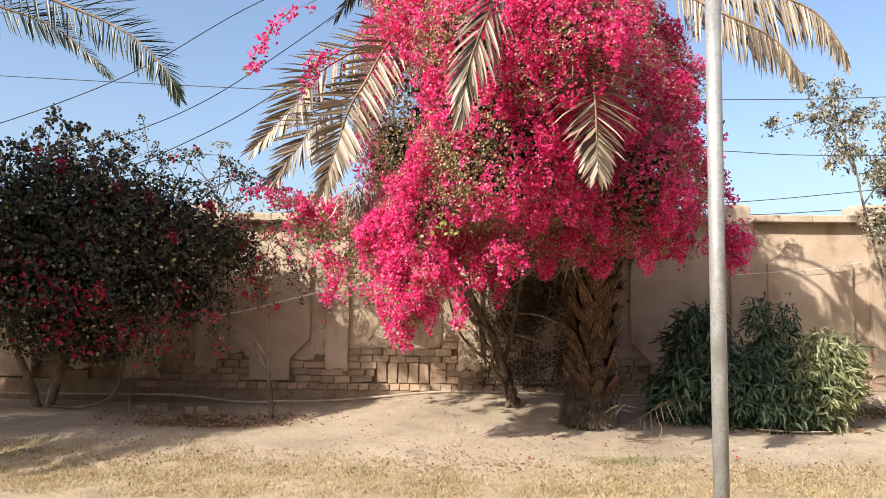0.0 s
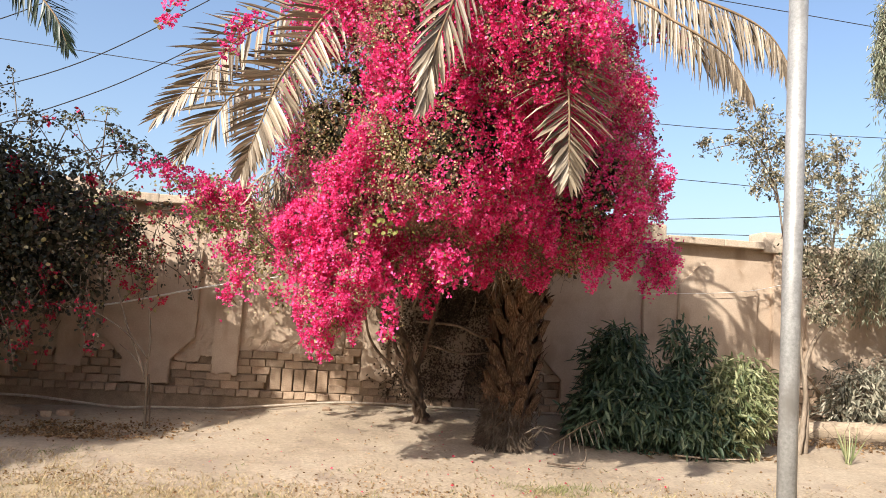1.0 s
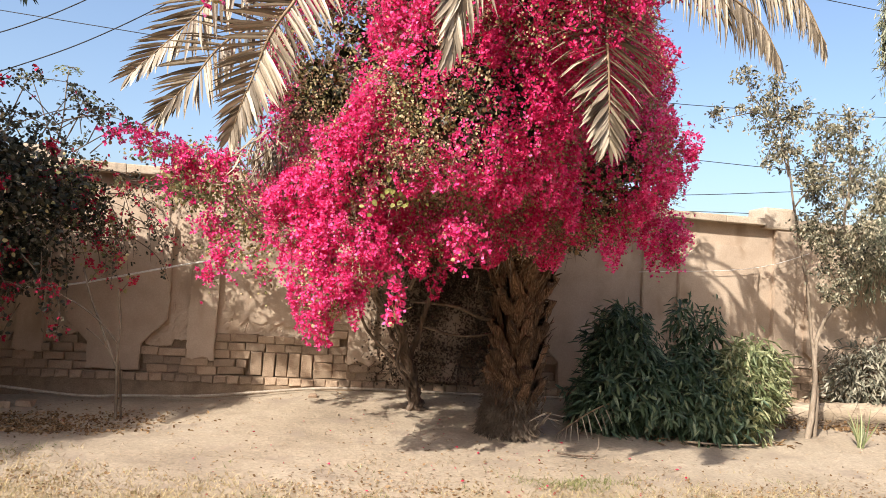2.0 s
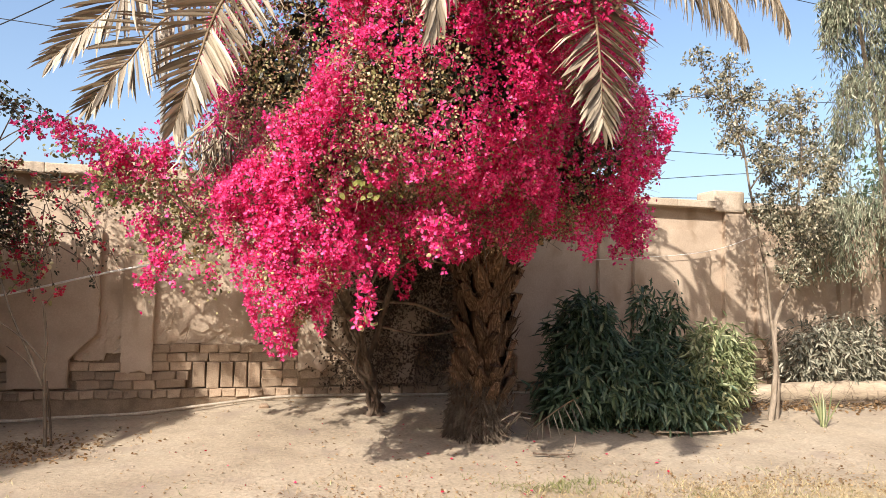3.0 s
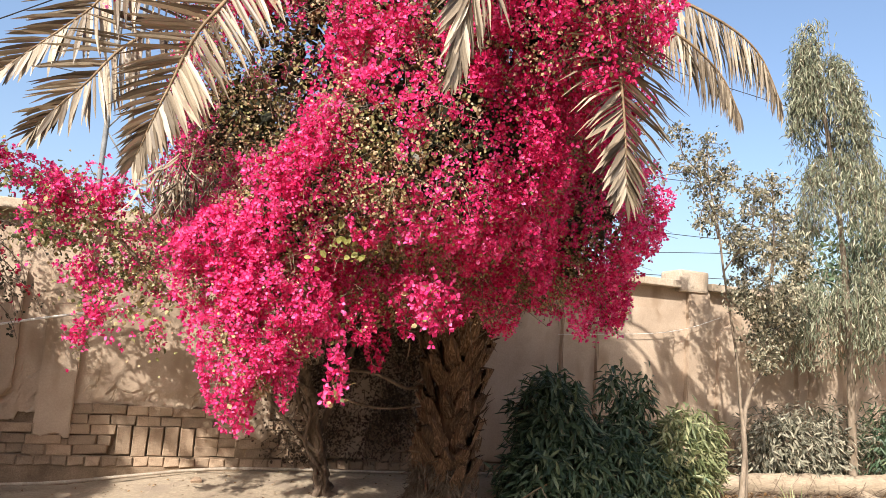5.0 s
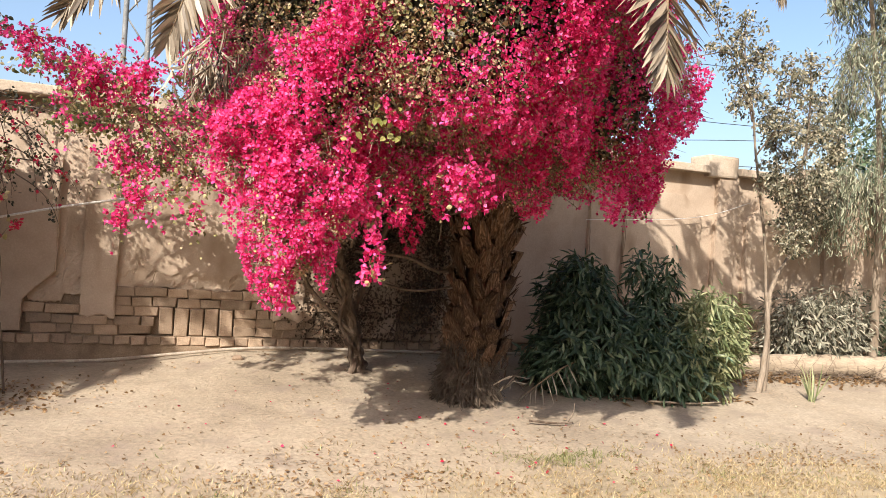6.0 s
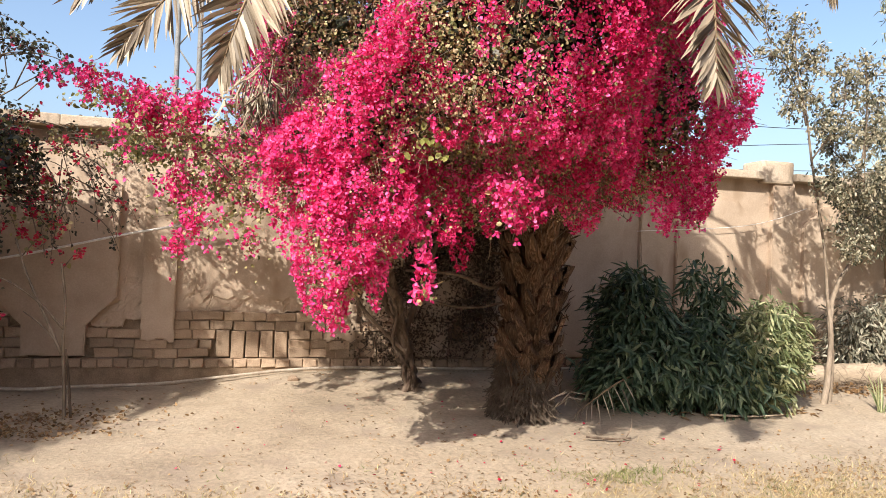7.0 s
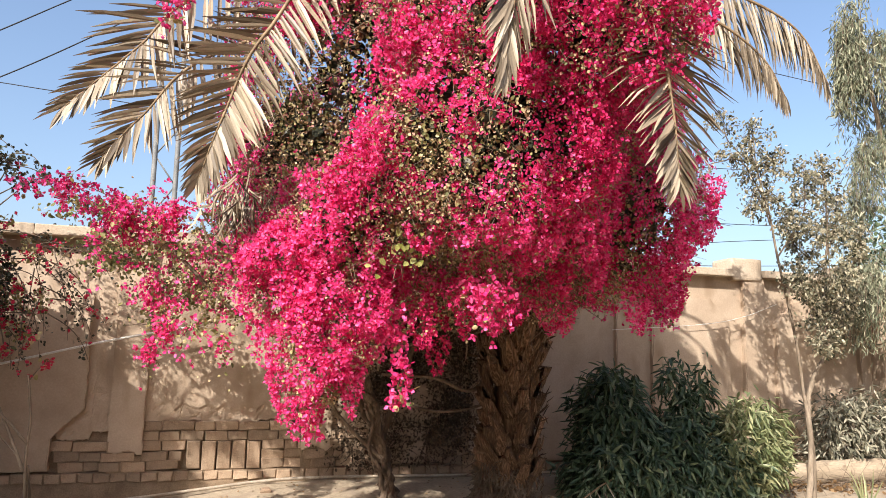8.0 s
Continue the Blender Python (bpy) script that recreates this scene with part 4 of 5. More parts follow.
cloud("brushwood", TWIG, p[:half], turns(rng.normal(size=(half, 3)) * (1, .25, 1) + (0, 0, -.7)), np.stack([rng.uniform(.004, .008, half), rng.uniform(.03, .1, half), rng.uniform(.004, .008, half)], 1), DEAD_TWIG_SHADE, climber, "added dark stems standing in for shade on the wall")
cloud("dead_foliage", OVATE, p[half:], turns(rng.normal(size=p[half:].shape) * (1, .4, 1) + (0, 0, -.5)), rng.uniform(.018, .042, len(p) - half), DEAD_TWIG_SHADE, climber, "added dark leaves standing in for shade on the wall")
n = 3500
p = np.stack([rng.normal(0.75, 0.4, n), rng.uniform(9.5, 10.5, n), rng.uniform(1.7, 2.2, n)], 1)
cloud("brushwood", TWIG, p, turns(rng.normal(size=p.shape) + (0, 0, -.4)), np.stack([rng.uniform(.003, .006, n), rng.uniform(.06, .2, n), rng.uniform(.003, .006, n)], 1), DEAD_TWIG_SHADE, climber, "tangle of dead twigs under the crown")
p, m = lobe_points(BRUSH, 2500, (0.5, 1.1), 0.3, 1.6, 0.2)
cloud("brushwood", TWIG, p, turns(rng.normal(size=p.shape) + (0, 0, -.7)), np.stack([rng.uniform(.003, .006, len(p)), rng.uniform(.08, .26, len(p)), rng.uniform(.003, .006, len(p))], 1), WOOD, climber, "tangle of dry twigs under the crown")
# Leafy twigs lying back towards the wall, added to dapple it with shade.
p, m = lobe_points([(-1.9, 9.65, 2.28, 0.5, 0.4, 0.22), (-1.5, 9.9, 1.95, 0.4, 0.35, 0.3), (-2.1, 9.3, 2.6, 0.4, 0.3, 0.15)], 5200, (0.2, 1.1), 0.3, 1.6, 0.2)
p = p[field(p, 6.5, 12.0) > 0.12]
cloud("foliage", OVATE, p, turns(rng.normal(size=p.shape) + (0, 0, -.3)), rng.uniform(.03, .055, len(p)), BOUG_LEAF, climber, "small olive and drying leaves")
# Woody stems.
foot = smooth_line([(0.50, 9.84, 0.05), (0.44, 9.8, 0.3), (0.34, 9.7, 0.62), (0.2, 9.45, 1.0), (-0.02, 9.0, 1.4), (-0.25, 8.4, 1.8), (-0.3, 8.0, 2.2)], 70)
w = np.linspace(0, 1, 70)
v, f = tube_data(foot, 0.048 + 0.075 * np.exp(-w * 9) + 0.03 * np.exp(-((w - .3) / .05) ** 2), 12, 0.2)
link_mesh("trunk", v, f, VINE_WOOD, climber, "gnarled grey woody stem flaring at its foot", True)
tube("stem", [(0.36, 9.8, 0.05), (0.42, 9.72, 0.4), (0.26, 9.6, 0.75), (0.2, 9.35, 1.05), (-0.1, 9.0, 1.3), (-0.2, 8.5, 1.8)], 0.036, 0.022, VINE_WOOD, climber, 54, 8, 0.28)
tube("stem", [(0.45, 9.8, 0.1), (0.33, 9.7, 0.6), (0.42, 9.6, 1.0), (0.50, 9.3, 1.5), (0.6, 8.8, 2.1)], 0.036, 0.022, VINE_WOOD, climber, 50, 8, 0.28)
tube("stem", [(0.30, 9.55, 1.3), (0.74, 9.4, 1.28), (1.1, 9.4, 1.17), (1.34, 9.3, 1.43), (1.55, 9.1, 1.68), (1.7, 8.8, 2.0)], 0.016, 0.022, WOOD, climber, 30, 6)
tube("stem", [(0.45, 9.55, 1.05), (0.8, 9.45, 0.98), (1.13, 9.4, 1.02), (1.4, 9.3, 1.15)], 0.014, 0.01, WOOD, climber, 24, 6)
tube("stem", [(0.40, 9.7, 0.5), (0.0, 9.5, 0.85), (-0.2, 9.3, 1.1), (-0.3, 8.9, 1.5)], 0.018, 0.012, WOOD, climber, 24, 6)
tube("stem", [(-0.1, 9.0, 1.4), (-0.6, 8.9, 1.62), (-1.0, 8.8, 1.75), (-1.5, 8.7, 2.2)], 0.022, 0.014, WOOD, climber, 24, 6)
tube("stem", [(0.52, 9.82, 0.08), (0.36, 9.72, 0.33), (0.36, 9.62, 0.66), (0.1, 9.42, 0.98), (0.0, 9.05, 1.4), (-0.1, 8.6, 1.8)], 0.022, 0.014, VINE_WOOD, climber, 44, 7, 0.3)
tube("stem", [(0.42, 9.9, 0.06), (0.46, 9.74, 0.3), (0.22, 9.6, 0.62), (0.2, 9.42, 0.95), (-0.05, 9.02, 1.28), (-0.3, 8.5, 1.7)], 0.02, 0.012, VINE_WOOD, climber, 44, 7, 0.3)
for k in range(7):
    e = rng.uniform(-.5, .5, 3)
    tube("stem", [(0.1 + .1 * k, 8.9 + e[0] * .4, 1.35 + .08 * k), (0.2 + .1 * k + e[1] * .5, 8.4, 1.75 + e[2] * .2), (0.4 + .15 * k, 7.9, 2.3)], 0.012, 0.008, WOOD, climber, 16, 5)
# Single bracts on the clusters nearest the path.
one = []
for s in range(4):
    w = np.random.default_rng(40 + s).uniform(0.8, 1.2, 3)
    me = bpy.data.meshes.new("bract")
    me.from_pydata([tuple(map(float, v * w)) for v in BRACT_LEAF[0]], [], [tuple(map(int, q)) for q in Q2])
    me.materials.append(BRACT)
    one.append(me)
p, m = lobe_points([CORE[2], CORE[1], CORE[4], CORE[10]], 900, (1.02, 1.1), 0.14)
front = m[:, 1] < -0.2
for q, k in zip(p[front][:290], m[front]):
    ob = new("bract", one[int(rng.integers(4))])
    hang(ob, climber)
    ob.matrix_basis = Matrix.Translation(q) @ Matrix(turns((k + 0.9 * rng.normal(size=3))[None])[0].tolist()).to_4x4() @ Matrix.Scale(rng.uniform(.026, .036), 4)


# ---- hedge beside the sapling ----
hedge = thing("bougainvillea_bush", (-5.25, 9.6, 0.0), "dense dark bougainvillea bush with few red bracts, in shade", "bush")
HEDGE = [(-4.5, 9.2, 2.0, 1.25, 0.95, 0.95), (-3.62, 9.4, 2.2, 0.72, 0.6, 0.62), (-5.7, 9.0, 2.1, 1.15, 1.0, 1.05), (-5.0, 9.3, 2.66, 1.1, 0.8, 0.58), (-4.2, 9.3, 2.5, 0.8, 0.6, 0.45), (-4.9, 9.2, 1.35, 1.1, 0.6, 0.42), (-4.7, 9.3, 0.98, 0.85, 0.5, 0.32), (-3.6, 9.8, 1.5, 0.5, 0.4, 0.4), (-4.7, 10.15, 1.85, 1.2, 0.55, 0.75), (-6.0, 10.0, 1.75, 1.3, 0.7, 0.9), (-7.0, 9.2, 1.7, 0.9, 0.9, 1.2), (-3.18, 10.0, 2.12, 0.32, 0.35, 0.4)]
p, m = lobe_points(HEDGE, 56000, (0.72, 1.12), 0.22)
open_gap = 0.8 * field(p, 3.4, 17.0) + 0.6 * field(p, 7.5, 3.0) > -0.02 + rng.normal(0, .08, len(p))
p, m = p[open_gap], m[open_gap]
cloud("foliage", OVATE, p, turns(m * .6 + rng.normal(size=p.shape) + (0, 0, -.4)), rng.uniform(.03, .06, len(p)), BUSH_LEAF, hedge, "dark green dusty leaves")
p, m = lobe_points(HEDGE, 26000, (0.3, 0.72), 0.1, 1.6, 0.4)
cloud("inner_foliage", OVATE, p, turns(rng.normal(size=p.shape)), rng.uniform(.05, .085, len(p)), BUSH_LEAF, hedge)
sprigs(hedge, HEDGE, 120, BRACT_RED, 34, 6)
p, m = lobe_points(HEDGE, 5000, (0.95, 1.12), 0.22)
p, m = p[field(p, 4.0, 9.0) > 0], m[field(p, 4.0, 9.0) > 0]
cloud("dusty_foliage", OVATE, p, turns(m * .4 + rng.normal(size=p.shape) + (0, 0, -.5)), rng.uniform(.035, .06, len(p)), BOUG_LEAF, hedge, "dusty olive outer leaves")
p, m = lobe_points(HEDGE, 1600, (0.85, 1.06), 0.16)
p, m = p[m[:, 2] < 0.4], m[m[:, 2] < 0.4]
cloud("brushwood", TWIG, p, turns(m + rng.normal(size=p.shape) * .7), np.stack([rng.uniform(.003, .006, len(p)), rng.uniform(.08, .24, len(p)), rng.uniform(.003, .006, len(p))], 1), WOOD, hedge, "thin dry twigs")


def leafy_sprays(parent, starts, length, out, leaf, leaf_size, material, per=16, sag=0.25, flower_share=0.0):
    lines, lp, fp = [], [], []
    for s in starts:
        s = np.array(s, float)
        d = unit(np.array(out) + rng.normal(size=3) * 0.45)
        k = length * rng.uniform(.5, 1.1)
        ln = smooth_line([s, s + d * k * .5, s + d * k * .85 + (0, 0, -sag * k * .15), s + d * k * 1.05 + (0, 0, -sag * k * .45)], 12)
        lines.append((ln, 0.006, 0.002))
        for _ in range(per):
            q = ln[int(rng.integers(3, 12))] + rng.normal(size=3) * 0.025
            (fp if rng.random() < flower_share else lp).append(q)
    join_tubes("shoot_growth", lines, WOOD, parent, 4, "thin leafy shoots")
    lp = np.array(lp)
    cloud("foliage", leaf, lp, turns(rng.normal(size=lp.shape) + (0, 0, -.3)), rng.uniform(.7, 1.2, len(lp)) * leaf_size, material, parent)
    if fp:
        fp = np.array(fp)
        flowers("blossom", fp, unit(rng.normal(size=fp.shape)), 0.036, BRACT_RED, parent, "crimson bracts")


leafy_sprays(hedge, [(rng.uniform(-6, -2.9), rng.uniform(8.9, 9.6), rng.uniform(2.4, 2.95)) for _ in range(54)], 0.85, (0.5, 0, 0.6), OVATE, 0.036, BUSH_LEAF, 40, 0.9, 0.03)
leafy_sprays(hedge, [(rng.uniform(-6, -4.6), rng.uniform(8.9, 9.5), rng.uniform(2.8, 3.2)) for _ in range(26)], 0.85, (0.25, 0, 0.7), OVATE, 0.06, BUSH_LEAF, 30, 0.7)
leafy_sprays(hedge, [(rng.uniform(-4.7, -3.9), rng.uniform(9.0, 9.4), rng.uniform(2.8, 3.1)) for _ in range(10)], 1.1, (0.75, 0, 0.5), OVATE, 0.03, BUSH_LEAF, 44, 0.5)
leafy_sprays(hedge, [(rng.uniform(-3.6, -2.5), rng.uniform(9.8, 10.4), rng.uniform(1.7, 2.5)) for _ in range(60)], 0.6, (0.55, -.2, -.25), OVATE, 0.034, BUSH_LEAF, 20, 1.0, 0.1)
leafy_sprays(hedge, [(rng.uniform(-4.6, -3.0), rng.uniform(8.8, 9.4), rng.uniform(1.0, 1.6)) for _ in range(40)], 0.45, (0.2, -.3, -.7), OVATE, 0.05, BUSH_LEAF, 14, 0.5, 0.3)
# Loose shoots of the climber reaching out against the sky.
leafy_sprays(climber, [(rng.uniform(2.05, 2.35), rng.uniform(8.5, 9.2), rng.uniform(2.5, 4.3)) for _ in range(22)], 0.42, (0.9, 0, -.1), OVATE, 0.026, BUSH_LEAF, 14, 0.8, 0.3)
tube("trunk", [(-5.3, 9.62, -0.1), (-5.2, 9.6, 0.25), (-5.0, 9.5, 0.7), (-4.8, 9.4, 1.3)], 0.07, 0.04, WOOD, hedge, 20, 8, 0.1, "leaning grey woody stem")
tube("trunk", [(-5.36, 9.66, -0.1), (-5.45, 9.6, 0.3), (-5.6, 9.4, 0.9), (-5.7, 9.3, 1.5)], 0.06, 0.035, WOOD, hedge, 20, 8, 0.1)
tube("stem", [(-5.2, 9.6, 0.1), (-4.7, 9.5, 0.12), (-4.35, 9.5, 0.3), (-4.2, 9.4, 0.8)], 0.02, 0.012, WOOD, hedge, 20, 6)

p, m = lobe_points([(-4.9, 8.8, 1.35, 0.8, 0.4, 0.45), (-4.3, 9.0, 1.05, 0.4, 0.4, 0.4), (-5.4, 8.6, 1.6, 0.6, 0.4, 0.4)], 900, (0.5, 1.15), 0.3)
c = field(p, 2.6, 6.0) > 0.12
flowers("blossom", p[c], m[c], 0.036, BRACT_RED, hedge, "sparse crimson bracts")

sprigs(hedge, [(-3.15, 9.9, 2.25, 0.55, 0.4, 0.35), (-2.85, 10.1, 1.8, 0.4, 0.3, 0.4)], 44, BRACT_RED, 7, 22)

# ---- rubble at the wall foot ----
for x, y, w in ((-4.0, 10.05, .2), (-3.66, 10.1, .13), (-3.5, 10.2, .16), (-4.3, 10.15, .12), (-0.62, 10.2, .1)):
    bm = box_bm(x - w / 2, x + w / 2, y - w * .3, y + w * .3, float(ground_z(x, y)) - .02, float(ground_z(x, y)) + w * .42, 0.018, 0.014)
    tagged(part("stone", bm, BRICK, None), "rough pale stone lying at the wall foot", "stone", "stones at the wall")

# ---- feathery sapling growing through the bush ----
feather = thing("feathery_sapling", (-4.25, 9.62, float(ground_z(-4.25, 9.62))), "slender sapling with flat feathery leaf tufts", "sapling")


def tuft(c, wide):
    k = 60
    a = rng.uniform(0, 2 * np.pi, k)
    r = wide * np.sqrt(rng.uniform(.05, 1, k))
    q = np.array(c) + np.stack([r * np.cos(a), r * np.sin(a), -.25 * r + rng.normal(0, .012, k)], 1)
    cloud("foliage", OVATE, q, turns(np.stack([np.cos(a), np.sin(a), -.2 + 0 * a], 1) + .5 * rng.normal(size=(k, 3)), (0, 0, 1)), rng.uniform(.022, .042, k), PALE_SHRUB, feather, "tuft of small green leaves")
    join_tubes("shoot_growth", [(smooth_line([c, (np.array(c) + q[j]) / 2 + (0, 0, .02), q[j]], 5), .003, .0015) for j in range(0, k, 7)], WOOD, feather, 4)


tube("stem", [(-4.1, 9.62, 0.75), (-3.7, 9.66, 1.12), (-3.3, 9.7, 1.35), (-3.24, 9.7, 1.65), (-3.19, 9.7, 1.95)], 0.012, 0.007, PALE_WOOD, feather, 30, 6)
tube("stem", [(-4.25, 9.62, -.1), (-4.15, 9.62, 0.7), (-3.75, 9.7, 1.6), (-3.3, 9.74, 2.6), (-3.22, 9.7, 3.38)], 0.013, 0.006, WOOD, feather, 30, 6)
tube("stem", [(-3.26, 9.75, 2.45), (-3.41, 9.7, 2.92), (-3.55, 9.7, 3.26)], 0.007, 0.004, WOOD, feather, 12, 5)
tube("stem", [(-3.25, 9.75, 2.6), (-3.12, 9.7, 2.85), (-3.06, 9.7, 3.12)], 0.006, 0.003, WOOD, feather, 12, 5)
for q, w in (((-3.19, 9.7, 1.97), .16), ((-3.22, 9.7, 3.4), .13), ((-3.55, 9.7, 3.28), .13), ((-3.06, 9.7, 3.13), .13)):
    tuft(q, w)

# ---- sapling in its basin ----
SAP = (-2.51, 9.7, float(ground_z(-2.51, 9.7)))
sap = thing("sapling", SAP, "thin bare forked sapling in a leaf-littered basin", "sapling")
tube("trunk", [(SAP[0], SAP[1], SAP[2] - .05), (-2.52, 9.7, 0.25), (-2.54, 9.69, 0.62), (-2.53, 9.68, 0.9), (-2.57, 9.66, 1.26)], 0.017, 0.009, PALE_WOOD, sap, 30, 7, 0.08, "slender grey-brown stem")
tube("branch", [(-2.545, 9.69, 0.5), (-2.68, 9.72, 0.8), (-2.85, 9.78, 1.15), (-2.95, 9.8, 1.45)], 0.016, 0.009, PALE_WOOD, sap, 20, 6)
tube("branch", [(-2.54, 9.68, 0.72), (-2.72, 9.66, 0.93), (-2.92, 9.64, 1.08), (-3.15, 9.62, 1.2)], 0.013, 0.008, PALE_WOOD, sap, 20, 6)
tube("branch", [(-2.60, 9.7, 0.62), (-2.72, 9.68, 0.76), (-2.84, 9.66, 0.86)], 0.008, 0.004, PALE_WOOD, sap, 12, 5)
tube("stake", [(-2.46, 9.72, SAP[2] - .05), (-2.49, 9.71, 0.3), (-2.52, 9.7, 0.55)], 0.012, 0.010, WOOD, sap, 10, 6)
leafy_sprays(sap, [(-2.95, 9.8, 1.4), (-2.9, 9.8, 1.3), (-2.57, 9.66, 1.2), (-2.8, 9.8, 1.5), (-2.6, 9.7, 1.5)], 0.35, (0, 0, .6), OVATE, 0.05, BOUG_LEAF, 14, 0.5, 0.5)

# ---- broad shrub with narrow leaves, by the wall ----
shrub = thing("narrow_leaved_shrub", (3.15, 9.5, float(ground_z(3.15, 9.5))), "dense dark green shrub with long narrow drooping leaves", "shrub")


def narrow_leaves(name, lobes, count, material, parent, label, size=(0.11, 0.19), lumps=0.55, shell=(0.55, 1.22)):
    p, m = lobe_points(lobes, count, shell, lumps, 2.2)
    p[:, 2] = np.maximum(p[:, 2], ground_z(p[:, 0], p[:, 1]) + 0.02)
    d = m * (0.75, 0.75, 0.3) + rng.normal(size=p.shape) * 0.5 + (0, 0, -.55)
    k = rng.uniform(*size, len(p))
    cloud(name, LANCE, p, turns(d, m + (0, 0, .6) + 0.4 * rng.normal(size=p.shape)), np.stack([k * rng.uniform(1.0, 1.45, len(p)), k, k], 1), material, parent, label)


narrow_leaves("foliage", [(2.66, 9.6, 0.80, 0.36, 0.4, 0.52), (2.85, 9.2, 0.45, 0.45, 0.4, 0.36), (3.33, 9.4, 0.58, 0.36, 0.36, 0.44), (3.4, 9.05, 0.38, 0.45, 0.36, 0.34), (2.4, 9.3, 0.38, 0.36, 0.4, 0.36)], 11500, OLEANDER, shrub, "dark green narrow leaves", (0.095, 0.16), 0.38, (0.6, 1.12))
# The shrub's sunlit side, painted with paler leaves.
narrow_leaves("foliage", [(3.82, 9.1, 0.6, 0.34, 0.36, 0.46), (3.98, 9.15, 0.76, 0.27, 0.25, 0.34), (3.62, 9.0, 0.5, 0.3, 0.3, 0.38)], 5200, PALE_SHRUB, shrub, "narrow leaves, sunlit side painted yellow-green", (0.085, 0.145), 0.4, (0.5, 1.12))
narrow_leaves("foliage", [(3.36, 9.5, 1.15, 0.13, 0.14, 0.34), (3.25, 9.5, 1.3, 0.1, 0.1, 0.22), (2.66, 9.65, 1.3, 0.16, 0.2, 0.1), (3.6, 9.45, 1.2, 0.12, 0.12, 0.3)], 620, OLEANDER, shrub, "upright shoots", (0.09, 0.15), 0.5, (0.2, 1.2))
lines = [(smooth_line([(3.0 + rng.normal(0, .15), 9.5 + rng.normal(0, .12), 0.05), (3.1 + rng.normal(0, .18), 9.5 + rng.normal(0, .15), 0.5), (3.15 + rng.normal(0, .22), 9.5 + rng.normal(0, .2), rng.uniform(.7, 1.1))], 10), 0.012, 0.004) for _ in range(40)]
join_tubes("stem_growth", lines, WOOD, shrub, 5, "many thin stems")
n = 60
p = np.stack([rng.uniform(2.6, 4.3, n), rng.uniform(8.75, 9.1, n), np.zeros(n)], 1)
p[:, 2] = ground_z(p[:, 0], p[:, 1]) + .02
cloud("leaf_scatter", LANCE, p, turns(rng.normal(size=p.shape) * (1, 1, .1), (0, 0, 1)), rng.uniform(.08, .15, n), DRY_LEAF, shrub)

# ---- small tree with two pale stems ----
tree = thing("small_tree", (4.72, 9.22, float(ground_z(4.72, 9.22))), "small tree with pale forked stems and dusty leaves", "tree")
tz = float(ground_z(4.72, 9.22))
tube("trunk", [(4.72, 9.22, tz - .05), (4.73, 9.22, 0.5), (4.70, 9.22, 1.05), (4.80, 9.22, 1.35), (4.94, 9.2, 1.61), (4.98, 9.2, 2.09), (4.99, 9.2, 2.46), (5.05, 9.2, 2.99), (5.01, 9.2, 3.7)], 0.032, 0.006, PALE_WOOD, tree, 60, 9, 0.1, "pale smooth stem")
tube("trunk", [(4.72, 9.22, 0.6), (4.70, 9.23, 0.9), (4.65, 9.22, 1.2), (4.57, 9.2, 1.7), (4.38, 9.2, 2.56), (4.30, 9.2, 3.0), (4.16, 9.2, 3.5), (4.12, 9.2, 3.96)], 0.022, 0.005, PALE_WOOD, tree, 50, 8, 0.06)
tube("trunk", [(4.60, 9.16, tz - .05), (4.66, 9.18, 0.4), (4.70, 9.2, 0.8), (4.66, 9.22, 1.15)], 0.034, 0.018, PALE_WOOD, tree, 24, 8, 0.12)
# Limbs, with the leaf clumps a metre of each carries.
limbs = [
    ([(4.25, 9.2, 3.14), (3.94, 9.15, 3.52), (3.62, 9.1, 3.48), (3.34, 9.1, 3.38)], 17), ([(4.16, 9.2, 3.5), (3.86, 9.25, 3.76), (3.84, 9.3, 4.04)], 17),
    ([(4.38, 9.2, 2.56), (4.64, 9.1, 3.03), (4.67, 9.1, 3.5)], 46), ([(4.98, 9.2, 2.09), (5.24, 9.1, 2.48), (5.39, 9.1, 2.9)], 56),
    ([(4.99, 9.2, 2.46), (4.69, 9.3, 2.73), (4.6, 9.35, 3.02)], 50), ([(4.16, 9.2, 3.5), (4.42, 9.3, 3.64), (4.6, 9.3, 3.7)], 26),
    ([(4.3, 9.2, 3.0), (4.07, 9.15, 3.19), (3.97, 9.1, 3.02)], 26), ([(4.97, 9.2, 1.73), (4.6, 9.05, 2.1), (4.45, 9.0, 2.4)], 52),
    ([(4.94, 9.2, 1.61), (4.8, 9.0, 1.75), (4.7, 8.9, 1.62)], 46), ([(4.98, 9.2, 2.09), (4.85, 9.0, 2.3), (4.78, 8.95, 2.75)], 50),
    ([(5.05, 9.2, 2.7), (5.25, 9.3, 2.95), (5.3, 9.3, 3.3)], 44), ([(4.96, 9.2, 1.9), (5.3, 9.35, 2.05), (5.6, 9.4, 2.2)], 54),
    ([(5.05, 9.2, 2.6), (5.04, 9.2, 3.1), (5.0, 9.2, 3.7)], 40), ([(4.16, 9.2, 3.45), (4.1, 9.2, 3.7), (4.14, 9.15, 4.0)], 40),
    ([(4.3, 9.2, 2.9), (4.2, 9.2, 3.3), (4.3, 9.2, 3.55)], 30)]
lines, lp = [], []
